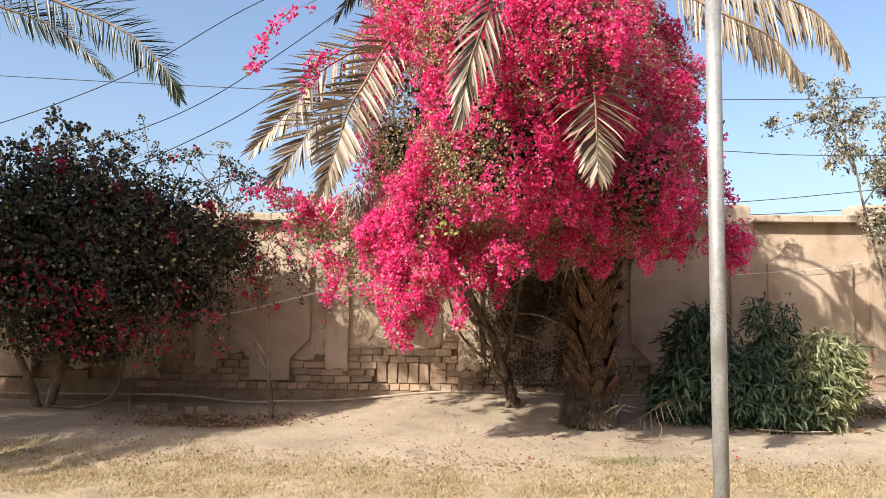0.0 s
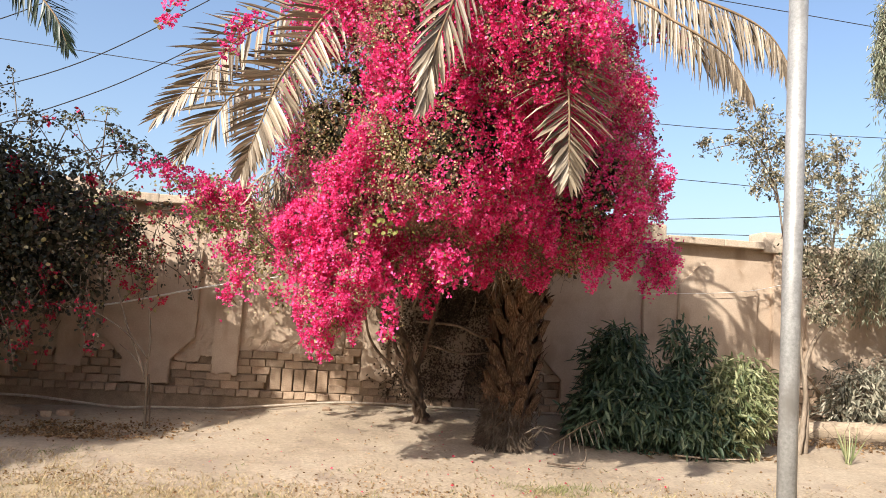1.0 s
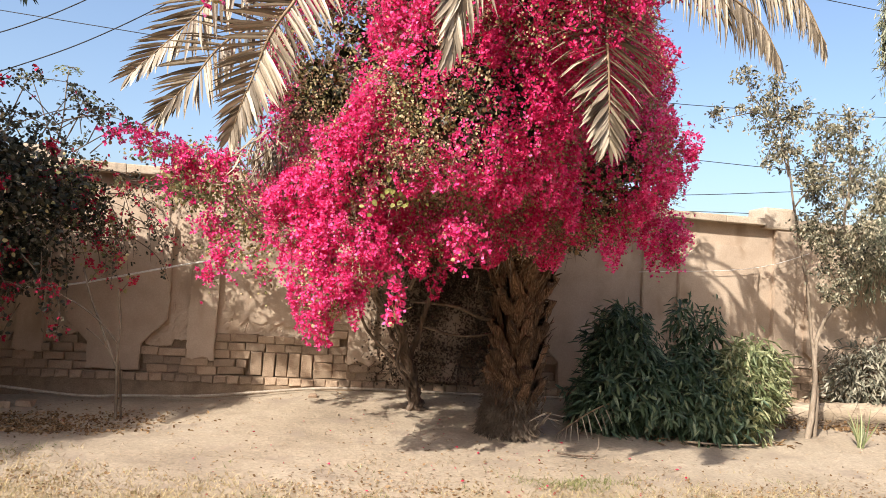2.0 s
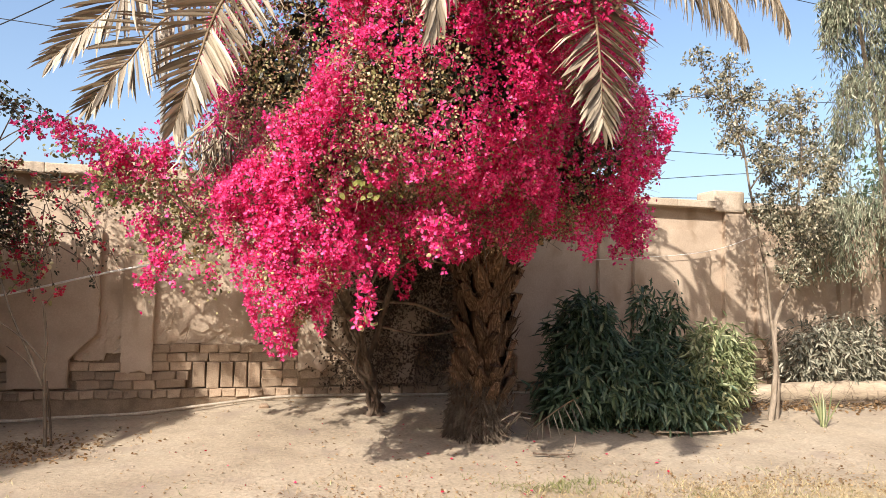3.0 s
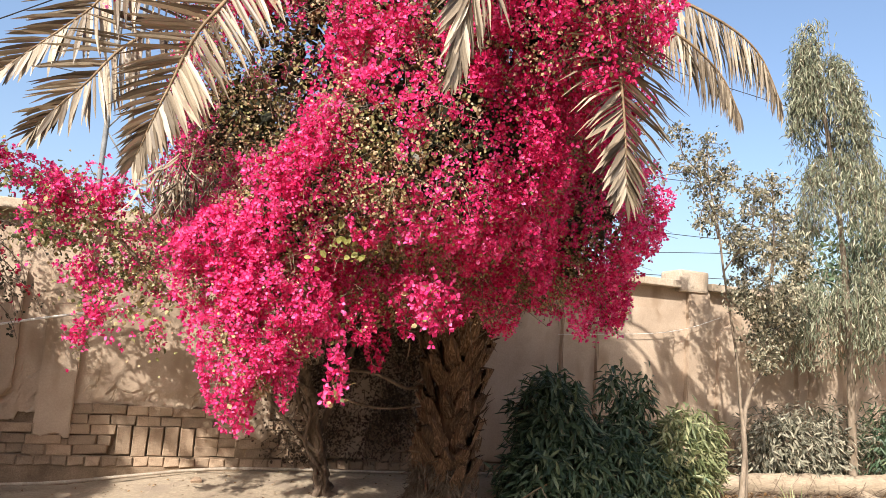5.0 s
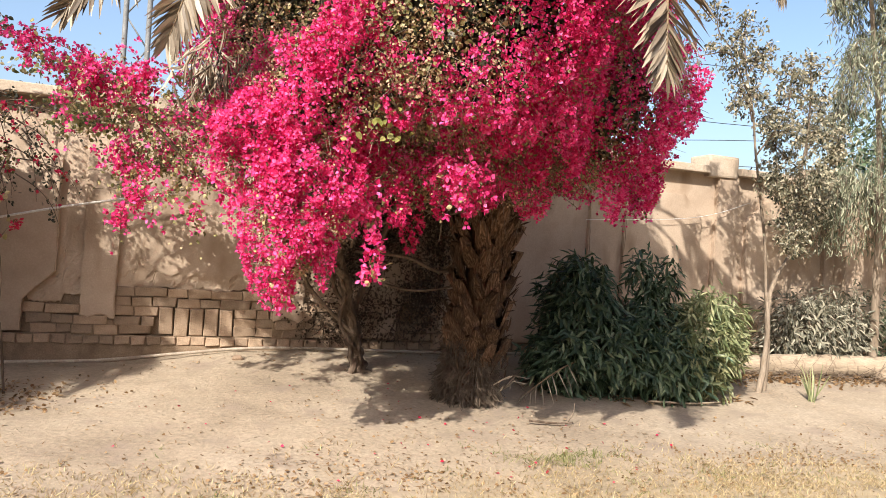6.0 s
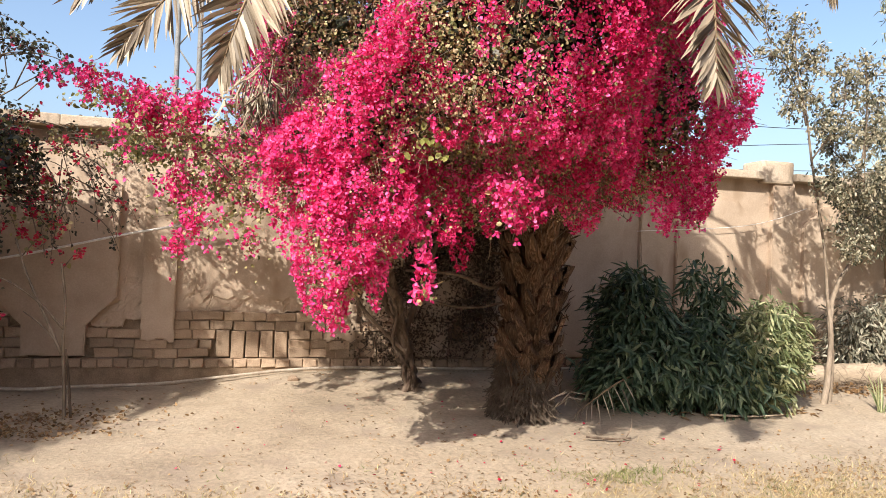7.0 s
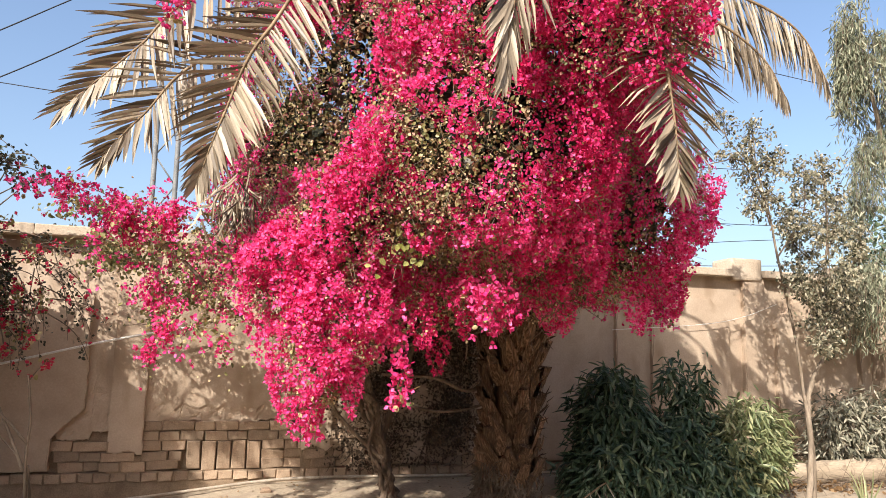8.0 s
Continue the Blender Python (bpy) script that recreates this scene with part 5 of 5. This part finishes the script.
for way, clumps in limbs:
    ln = smooth_line(way, 24)
    tube("limb", way, 0.009, 0.003, WOOD, tree, 20, 6)
    run = np.linalg.norm(np.diff(ln, axis=0), axis=1).sum()
    for _ in range(max(4, int(clumps * run))):
        q = ln[int(rng.integers(5, 24))]
        e = unit(rng.normal(size=3) * (1, .8, .8) + (0, 0, .1)) * rng.uniform(.05, .2)
        tip = q + e + (0, 0, -.02)
        lines.append((smooth_line([q, q + e * .5 + (0, 0, .02), tip], 6), 0.003, 0.0015))
        k = int(rng.integers(14, 32))
        lp.append(tip + rng.normal(size=(k, 3)) * rng.uniform(.022, .045))
    lp.append(ln[-1] + rng.normal(size=(16, 3)) * .04)
lp = np.vstack(lp)
k = rng.uniform(.024, .043, len(lp))
dark = rng.random(len(lp)) < 0.16
for some, paint, words in ((~dark, GREY_LEAF, "dusty grey-green leaves"), (dark, BUSH_LEAF, "dark green leaves in the clumps")):
    cloud("foliage", OVATE, lp[some], turns(rng.normal(size=lp[some].shape) * .8 + (0, 0, -.7)), np.stack([k[some] * .8, k[some] * 1.25, k[some]], 1), paint, tree, words)
join_tubes("brushwood", lines, WOOD, tree, 4, "thin leafy twigs")

# ---- weeping tree behind it ----
gum = thing("weeping_tree", (7.0, 9.9, 0.1), "tall weeping tree with hanging grey-green leaves", "tree")
tube("trunk", [(7.02, 9.9, 0.0), (7.0, 9.9, 1.0), (6.95, 9.9, 2.2), (6.8, 9.9, 3.5), (6.55, 9.9, 4.8), (6.4, 9.9, 5.8)], 0.06, 0.015, PALE_WOOD, gum, 40, 8, 0.06)
lines, lp, ld = [], [], []
for i in range(1280):
    u = rng.random() ** 1.6
    z = 2.3 + 3.6 * u
    rad = (1.8 - 1.68 * u ** 0.5) * math.sqrt(rng.uniform(.1, 1.0))
    an = rng.uniform(0, 2 * math.pi)
    c = np.array((6.95 - 0.6 * u, 9.85, z)) + (rad * math.cos(an) * (0.62 if math.cos(an) < 0 else 1.1), rad * .4 * math.sin(an), 0)
    if noise.noise(Vector(c) * 1.5 + Vector((3, 1, 2))) < -0.02:
        continue
    drop = rng.uniform(.25, 0.75)
    ln = smooth_line([c, c + (.12 * math.cos(an), .1 * math.sin(an), .08), c + (.25 * math.cos(an), .2 * math.sin(an), -.3 * drop), c + (.28 * math.cos(an), .22 * math.sin(an), -drop)], 10)
    lines.append((ln, 0.004, 0.0015))
    for _ in range(40):
        lp.append(ln[int(rng.integers(2, 10))] + rng.normal(size=3) * 0.04)
        ld.append(rng.normal(size=3) * .45 + (0, 0, -1))
join_tubes("hanging_growth", lines, WOOD, gum, 4)
lp, ld = np.array(lp), np.array(ld)
k = rng.uniform(.055, .115, len(lp))
cloud("foliage", LANCE, lp, turns(ld), np.stack([k * .85, k, k], 1), EUC_LEAF, gum, "hanging grey-green leaves")

greyb = thing("grey_shrub", (6.4, 10.15, 0.15), "low dusty grey-green shrub at the wall", "shrub")
narrow_leaves("foliage", [(6.1, 10.15, 0.62, 0.5, 0.35, 0.42), (6.75, 10.2, 0.68, 0.55, 0.35, 0.45)], 4200, GREY_SHRUB, greyb, "dusty narrow leaves", (0.08, 0.13))
join_tubes("stem_growth", [(smooth_line([(6.4 + rng.normal(0, .2), 10.15, 0.1), (6.4 + rng.normal(0, .4), 10.15, .5), (6.4 + rng.normal(0, .5), 10.1, .9)], 8), .01, .004) for _ in range(24)], WOOD, greyb, 5)
greenb = thing("green_shrub", (8.0, 10.0, 0.15), "low green shrub at the wall", "shrub")
narrow_leaves("foliage", [(8.0, 10.0, 0.7, 0.6, 0.4, 0.5)], 2600, OLEANDER, greenb, "green narrow leaves", (0.08, 0.13))
join_tubes("stem_growth", [(smooth_line([(8 + rng.normal(0, .2), 10, 0.1), (8 + rng.normal(0, .4), 10, .5), (8 + rng.normal(0, .5), 10, .9)], 8), .01, .004) for _ in range(14)], WOOD, greenb, 5)

# ---- log, pipe, stick, seedling, fallen frond ----
lg = tube("log", [(4.0, 10.05, 0.27), (5.0, 9.95, 0.25), (6.0, 9.85, 0.28), (7.0, 9.8, 0.27), (7.45, 9.78, 0.29)], 0.12, 0.14, LOG, None, 46, 14, 0.045)
tagged(lg, "long pale weathered log lying along the wall", "log")
tube("stub", [(6.9, 9.75, 0.2), (6.95, 9.55, 0.16), (7.0, 9.45, 0.13)], 0.07, 0.05, LOG, lg, 10, 9, 0.06)
for q in ([(-7.5, 10.6, 0.13), (-5.3, 10.58, 0.14), (-4.1, 10.56, 0.15), (-3.1, 10.5, 0.08), (-2.6, 10.48, 0.1), (-1.85, 10.5, 0.12), (-1.2, 10.55, 0.18), (-0.6, 10.58, 0.22), (0.0, 10.6, 0.22), (1.4, 10.6, 0.22), (2.6, 10.6, 0.2)],):
    q = [(x, y, max(z, float(ground_z(x, y)) + 0.03)) for x, y, z in q]
    pipe = tube("water_pipe", q, 0.015, 0.015, PIPE, None, 90, 8, 0.02)
    tagged(pipe, "pale dusty plastic water pipe along the wall foot", "pipe")
st = tube("stick", [(1.52, 8.28, 0.06), (1.7, 8.24, 0.05), (1.88, 8.22, 0.055)], 0.010, 0.007, VINE_WOOD, None, 12, 7, 0.1)
tagged(st, "short dark stick lying on the sand", "stick")
tube("twig", [(1.84, 8.23, 0.055), (1.87, 8.2, 0.14), (1.86, 8.18, 0.22)], 0.005, 0.003, WOOD, st, 8, 5)
st2 = tube("stick", [(3.0, 8.78, 0.1), (3.4, 8.72, 0.09), (3.75, 8.72, 0.1)], 0.010, 0.007, LOG, None, 14, 7, 0.1)
tagged(st2, "pale dry stick in front of the shrub", "stick")

seed = thing("palm_seedling", (4.95, 8.8, float(ground_z(4.95, 8.8))), "small bright green palm seedling in the sand", "palm seedling")
n = 12
p = np.tile(np.array((4.95, 8.8, ground_z(4.95, 8.8) - .01)), (n, 1)) + rng.normal(size=(n, 3)) * (.015, .015, 0)
d = rng.normal(size=(n, 3)) * (.4, .3, .1) + (0.05, 0, 1)
cloud("leaflet_fringe", LEAFLET, p, turns(d, (0, -1, .2)), np.stack([np.full(n, .019), rng.uniform(.22, .44, n), rng.uniform(.1, .6, n)], 1), PALE_SHRUB, seed)

fallen = thing("fallen_frond", (2.0, 9.25, 0.12), "bare dry palm frond drooping over the sand", "palm frond")
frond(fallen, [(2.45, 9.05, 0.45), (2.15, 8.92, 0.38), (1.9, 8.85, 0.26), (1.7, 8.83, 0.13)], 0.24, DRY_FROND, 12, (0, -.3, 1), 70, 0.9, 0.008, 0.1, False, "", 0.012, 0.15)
n = 12
p = np.array((1.55, 8.72, 0.32)) + rng.normal(size=(n, 3)) * .03
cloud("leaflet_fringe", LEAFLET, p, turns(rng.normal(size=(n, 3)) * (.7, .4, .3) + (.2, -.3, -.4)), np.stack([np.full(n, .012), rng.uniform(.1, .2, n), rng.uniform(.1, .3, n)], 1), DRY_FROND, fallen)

# Dry twigs and leaves heaped along the log.
heap = thing("brush_heap", (5.6, 9.7, 0.15), "dry twigs and dead leaves heaped along the log", "brushwood")
n = 420
p = np.stack([rng.uniform(3.9, 7.5, n), rng.normal(9.68, .1, n), rng.uniform(.0, .09, n)], 1)
p[:, 2] += ground_z(p[:, 0], p[:, 1])
cloud("brushwood", TWIG, p, turns(rng.normal(size=p.shape) * (1, .6, .25)), np.stack([rng.uniform(.004, .01, n), rng.uniform(.08, .4, n), rng.uniform(.004, .01, n)], 1), WOOD, heap)
n = 1500
p = np.stack([rng.uniform(3.9, 7.5, n), rng.normal(9.75, .18, n), rng.uniform(.0, .05, n)], 1)
p[:, 2] += ground_z(p[:, 0], p[:, 1])
cloud("leaf_scatter", OVATE, p, turns(rng.normal(size=p.shape) * (1, 1, .4)), rng.uniform(.03, .06, n), DRY_LEAF, heap)

# ---- street pole near the path ----
bm = bmesh.new()
bmesh.ops.create_cone(bm, cap_ends=True, segments=32, radius1=0.0315, radius2=0.0315, depth=3.4, matrix=Matrix.Translation((0, 0, 1.6)))
pole = thing("steel_pole", (1.05, 3.57, -0.06), "galvanised steel pole standing in the lawn", "pole")
for v in bm.verts:
    v.co += Vector((1.05, 3.57, -0.1))
part("tube", bm, STEEL, pole, "grey galvanised tube", True)

# ---- cords on the wall, wires in the sky ----
def strand(name, pts, r, material, label, category):
    return tagged(tube(name, pts, r, r, material, None, 40, 5, 0.0), label, category, "wires")


strand("cord", [(-4.72, 10.45, 1.18), (-3.9, 10.48, 1.19), (-3.24, 10.5, 1.26), (-2.14, 10.55, 1.54), (-1.3, 10.6, 1.72)], 0.0115, CORD, "pale cord strung in front of the wall", "cord")
strand("cord", [(3.3, 10.7, 1.82), (4.5, 10.66, 1.92), (5.1, 10.66, 2.03), (5.64, 10.68, 2.21)], 0.004, CORD, "thin pale cord along the wall", "cord")
for q in ([(-45, 30, 12.2), (-26, 30, 11.2), (-19.9, 30, 10.75), (-8.5, 30, 10.1), (0, 30, 9.7), (9.5, 30, 9.6), (15.5, 30, 9.68), (26, 30, 10.2), (45, 30, 11.6)], [(-45, 30, 12.6), (-20, 25, 11.2), (-11.7, 25, 11.8), (-4, 25, 12.4), (2, 25, 13), (20, 27, 13.2), (45, 30, 13.0)],
          [(5.5, 30, 7.8), (9.5, 30, 7.56), (13.6, 30, 7.4), (24, 30, 7.6), (45, 30, 9.4)], [(5.5, 30, 5.4), (9.7, 30, 5.57), (14.6, 30, 6.02), (24, 30, 7), (45, 30, 8.6)], [(5.5, 30, 5.1), (10.3, 30, 5.09), (14.5, 30, 5.32), (24, 30, 5.8), (45, 30, 7.2)]):
    strand("overhead_wire", q, 0.016, WIRE, "thin dark overhead wire", "wire")
for x, top in ((-45, 13.6), (5.5, 8.1), (45, 13.6)):
    far_pole = thing("utility_pole", (x, 30.12, -0.1), "tall grey steel utility pole carrying wires", "pole", "poles carrying the wires")
    tube("upright", [(x, 30.12, -0.2), (x, 30.12, top / 2), (x, 30.12, top)], 0.14, 0.1, MAST, far_pole, 10, 10, 0)
for q in ([(-10.5, 14, 4.4), (-8.9, 14, 4.78), (-6.5, 14, 5.7), (-4.2, 14, 7.0), (-2.03, 16, 9.0)], [(-8.6, 14, 4.1), (-7.0, 14, 4.4), (-5.2, 14, 5.1), (-3.35, 14, 6.3), (-2.03, 16, 8.4)], [(-6.4, 14, 3.95), (-5.84, 14, 4.18), (-4.4, 14, 4.9), (-2.9, 14, 5.9), (-2.03, 16, 7.6)]):
    strand("overhead_wire", q, 0.0095, WIRE, "dark service cable sagging over the wall", "wire")
mast = thing("utility_mast", (-2.05, 16, -0.1), "grey steel utility mast behind the wall", "mast")
tube("upright", [(-2.2, 16, -0.1), (-2.2, 16, 4), (-2.2, 16, 9)], 0.045, 0.04, MAST, mast, 8, 8, 0)
tube("upright", [(-1.85, 16, -0.1), (-1.85, 16, 4), (-1.85, 16, 9)], 0.045, 0.04, MAST, mast, 8, 8, 0)
for i in range(14):
    z = 2.2 + 0.5 * i
    s = 1 if i % 2 else -1
    tube("brace", [(-2.025 - .175 * s, 16, z), (-2.025 + .175 * s, 16, z + .5)], 0.015, 0.015, MAST, mast, 3, 5, 0)

# ---- greenery over the wall ----
far = thing("far_bush", (-4.2, 11.9, 0), "wispy green bush rising behind the wall", "bush")
leafy_sprays(far, [(rng.uniform(-5.5, -1.9), 11.8 + rng.uniform(-.3, .4), rng.uniform(1.9, 2.7)) for _ in range(44)], 0.75, (0.1, 0, 0.9), OVATE, 0.045, BUSH_LEAF, 22, 0.3)
join_tubes("stem_growth", [(smooth_line([(x, 11.9, -.1), (x + .1, 11.9, 1.2), (x, 11.9, 2.6)], 8), .02, .006) for x in np.linspace(-5.2, -2.0, 9)], WOOD, far, 5)
ft = thing("far_tree", (12.8, 14, 0), "green tree standing beyond the wall", "tree")
tube("trunk", [(12.8, 14, -.1), (12.85, 14, 1.5), (12.8, 14, 3)], 0.12, 0.06, WOOD, ft, 12, 8)
p, m = lobe_points([(12.8, 14, 3.6, 1.8, 1.2, 1.5), (11.8, 14, 2.8, 1.0, .9, 1.0)], 6000, (0.5, 1.1), 0.3)
cloud("foliage", OVATE, p, turns(rng.normal(size=p.shape)), rng.uniform(.08, .14, len(p)), OLEANDER, ft, "green leaves")


# ---- lawn, litter and fallen bracts ----
def scatter(count, x0, x1, y0, y1, keep):
    p = np.stack([rng.uniform(x0, x1, count), rng.uniform(y0, y1, count), np.zeros(count)], 1)
    p = p[rng.random(len(p)) < keep(p)]
    p[:, 2] = ground_z(p[:, 0], p[:, 1])
    return p


def lawn_edge(p):
    return 7.72 + 0.4 * np.clip((-p[:, 0] - 0.9) / 2.2, 0, 1.2) - 0.16 * np.exp(-(p[:, 0] / 1.1) ** 2) + 0.28 * field(p, 0.9, 3) + 0.2 * field(p, 3.0, 8)


def grass(name, count, area, keep, size, material, label):
    p = scatter(count, *area, keep)
    d = rng.normal(size=p.shape) * (.75, .75, .15) + (0, 0, .75)
    d[:, 2] = np.abs(d[:, 2])
    k = rng.uniform(*size, len(p))
    ob = cloud(name, BLADE, p - (0, 0, .004), turns(d), np.stack([rng.uniform(.004, .008, len(p)), k, k], 1), material)
    return tagged(ob, label, "grass", kind="stuff")


grass("dry_lawn", 130000, (-4.6, 5.4, 6.0, 8.6), lambda p: np.clip((lawn_edge(p) - p[:, 1]) / 0.75, 0, 1) ** 1.3 * (0.7 + 0.7 * field(p, 2.2, 1) + .4 * field(p, 7, 1)), (.014, .05), STRAW, "dry straw-coloured lawn grass, worn thin at the edge")
grass("dry_lawn", 16000, (-5.5, 6.0, -1.6, 5.95), lambda p: 0.8 + 0.5 * field(p, 1.2, 1), (.04, .09), STRAW, "dry straw-coloured lawn grass under the path")
grass("dry_lawn", 8000, (-12, 14, -8, 7), lambda p: (np.abs(p[:, 0]) > 5.6) | (p[:, 1] < -1.5), (.06, .12), STRAW, "dry straw-coloured lawn grass at the garden's edge")
grass("sparse_grass", 26000, (-5, 5, 6.8, 9.2), lambda p: np.clip((lawn_edge(p) + 0.45 - p[:, 1]) / 0.9, 0, 1) * (field(p, 3.2, 5) + .5 * field(p, 9, 5) > 0.3), (.02, .06), STRAW, "sparse dry tufts on the sand")
grass("green_tufts", 9000, (-3, 3.5, 6.8, 8.4), lambda p: (field(p, 2.6, 11) > 0.3) * np.clip((lawn_edge(p) + 0.3 - p[:, 1]) / 0.5, 0, 1), (.015, .05), FRESH, "few green grass tufts in the dry lawn")
grass("green_tufts", 3000, (0.9, 2.1, 7.2, 7.8), lambda p: 0.8 * np.exp(-((p[:, 0] - 1.5) / .32) ** 2 - ((p[:, 1] - 7.5) / .13) ** 2) * (field(p, 5, 2) > -.25), (.03, .08), FRESH, "patch of thin green grass in the sand")
p = scatter(8500, -6, 7.5, 6.8, 10.6, lambda q: 0.05 + 0.4 * np.exp(-((q[:, 0] - .6) / 1.6) ** 2 - ((q[:, 1] - 8.2) / .8) ** 2) + 0.25 * (q[:, 1] > 9.9))
litter = cloud("leaf_litter", OVATE, p + (0, 0, .008), turns(rng.normal(size=p.shape) * (1, 1, .15), (0, 0, 1) + 0.3 * rng.normal(size=p.shape)), rng.uniform(.012, .034, len(p)), DRY_LEAF)
tagged(litter, "small dry leaves strewn over the sand", "leaf litter", kind="stuff")
p = scatter(15000, -4.6, -1.5, 8.5, 10.3, lambda q: np.exp(-((q[:, 0] + 3.1) / .75) ** 2 - ((q[:, 1] - 9.4) / .42) ** 2) * (0.35 + 0.9 * (field(q, 3.5, 8) > -.05)))
mulch = cloud("leaf_mulch", OVATE, p + (0, 0, .015), turns(rng.normal(size=p.shape) * (1, 1, .4), (0, 0, 1) + 0.5 * rng.normal(size=p.shape)), rng.uniform(.018, .042, len(p)), DRY_LEAF)
tagged(mulch, "heap of dead leaves round the sapling", "leaf litter", kind="stuff")
p = scatter(300, -1.6, 2.6, 7.0, 9.6, lambda q: 0.15 + 0.85 * np.exp(-((q[:, 0] - .4) / .9) ** 2 - ((q[:, 1] - 7.6) / .5) ** 2) * (field(q, 2.5, 6) > -.1))
petals = cloud("fallen_bracts", BRACT_LEAF, p + (0, 0, .01), turns(rng.normal(size=p.shape) * (1, 1, .2), (0, 0, 1) + 0.4 * rng.normal(size=p.shape)), rng.uniform(.016, .034, len(p)), BRACT_RED)
tagged(petals, "fallen crimson bracts scattered on the sand", "petals", kind="stuff")

p = scatter(15000, -5, 6, 6.2, 8.4, lambda q: 0.75 * (field(q, 1.7, 21) + .5 * field(q, 5, 2) > 0.02) * np.exp(-((q[:, 1] - 7.25) / .36) ** 2) + .012)
litter = cloud("leaf_litter", OVATE, p + (0, 0, .012), turns(rng.normal(size=p.shape) * (1, 1, .3), (0, 0, 1) + 0.5 * rng.normal(size=p.shape)), rng.uniform(.012, .032, len(p)), DRY_LEAF)
tagged(litter, "curled brown leaves gathered along the lawn's edge", "leaf litter", kind="stuff")
CLOD = (np.array([(-.5, -.4, 0), (.45, -.5, 0), (.5, .42, 0), (-.42, .5, 0), (-.28, -.25, .5), (.3, -.2, .6), (.22, .3, .45), (-.25, .22, .62)]), np.array([(4, 5, 6, 7), (0, 1, 5, 4), (1, 2, 6, 5), (2, 3, 7, 6), (3, 0, 4, 7)]))
p = scatter(4500, -6, 7.5, 6.3, 10.6, lambda q: 0.15 + 0.6 * (field(q, 2.0, 4) > .15))
rot = turns(np.stack([rng.normal(size=len(p)), rng.normal(size=len(p)), 0 * p[:, 0]], 1), (0, 0, 1))
clods = cloud("sand_clods", CLOD, p - (0, 0, .002), rot, rng.uniform(.006, .03, len(p)) * rng.random(len(p)) ** .7, GROUND)
tagged(clods, "small clods and pebbles on the sandy earth", "pebbles", kind="stuff")
p = scatter(9000, -5, 6, 6.2, 8.2, lambda q: np.clip((lawn_edge(q) + 0.9 - q[:, 1]) / 1.2, 0, 1) * (field(q, 2.4, 15) + .4 * field(q, 8, 5) > 0.0))
chaff = cloud("grass_chaff", BLADE, p + (0, 0, .006), turns(rng.normal(size=p.shape) * (1, 1, .12), (0, 0, 1)), np.stack([rng.uniform(.004, .009, len(p)), rng.uniform(.02, .06, len(p)), rng.uniform(.01, .04, len(p))], 1), DRY_LEAF)
tagged(chaff, "brown chaff and broken stalks at the lawn's edge", "debris", kind="stuff")

# ---- bricks of the wall, where the plaster is gone ----
def brick_mesh(w, h, seed, depth=0.05):
    r = np.random.default_rng(seed)
    bm = bmesh.new()
    bmesh.ops.create_cube(bm, size=1)
    for v in bm.verts:
        v.co = Vector((v.co.x * w, v.co.y * depth, v.co.z * h)) + Vector(r.normal(size=3)) * 0.0045
    bmesh.ops.bevel(bm, geom=[e for e in bm.edges if max(v.co.y for v in e.verts) < 0], offset=0.006, segments=1, affect="EDGES")
    me = bpy.data.meshes.new("brick")
    bm.to_mesh(me)
    bm.free()
    me.materials.append(BRICK)
    return me


LONG = {w: [brick_mesh(w - 0.008, 0.0875, int(1000 * w) + s) for s in range(4)] for w in (0.1, 0.13, 0.19, 0.225, 0.26, 0.30)}
HEAD = [brick_mesh(0.128, 0.086, 20 + s) for s in range(5)]
UPRIGHT = [brick_mesh(0.128, 0.27, 40 + s) for s in range(4)]


def lay(meshes, x, z, front):
    ob = new("brick", meshes[int(rng.integers(len(meshes)))])
    ob.parent = wall
    ob.matrix_basis = Matrix.Translation((x, front + 0.025 + rng.uniform(-.008, .006), z + rng.normal(0, .003))) @ Euler((rng.normal(0, .03), rng.normal(0, .012), rng.normal(0, .03))).to_matrix().to_4x4()


def bay_at(x):
    return (x - PIER_R) % BAY - BAY


for x in np.arange(-4.6, 8.3, 0.14):
    lay(HEAD, x, 0.278, 10.738)
for row in range(8):
    z = 0.372 + 0.094 * row
    for x, end in ((-4.65 + 0.11 * (row % 2), -1.345), (-0.63, 7.6)) if row < 3 else ((-4.65 + 0.11 * (row % 2), 7.6),):
        while end - x > 0.1:
            w = min((float(rng.choice([0.13, 0.19, 0.225, 0.225, 0.26, 0.30])), max(q for q in (0.1, 0.13, 0.19, 0.225, 0.26, 0.30) if q <= end - x + 0.02)))
            c = x + w / 2
            x += w
            on_pier = -0.33 < bay_at(c) < 0.02
            on_panel = -1.40 < bay_at(c) < -0.76
            bare = -1.78 < c < 0.1
            top = min(plaster_edge(c - .1), plaster_edge(c + .1)) + (0.12 if bare else 0.05)
            if on_panel and not bare or z + 0.04 > top or on_pier and row > 3 or 0.2 < c < 5 and row > 3:
                continue
            lay(LONG[w], c, z, 10.738 if on_pier else 10.772 if bare else 10.786)
for i in range(5):
    lay(UPRIGHT, -1.275 + 0.143 * i, 0.468, 10.752)
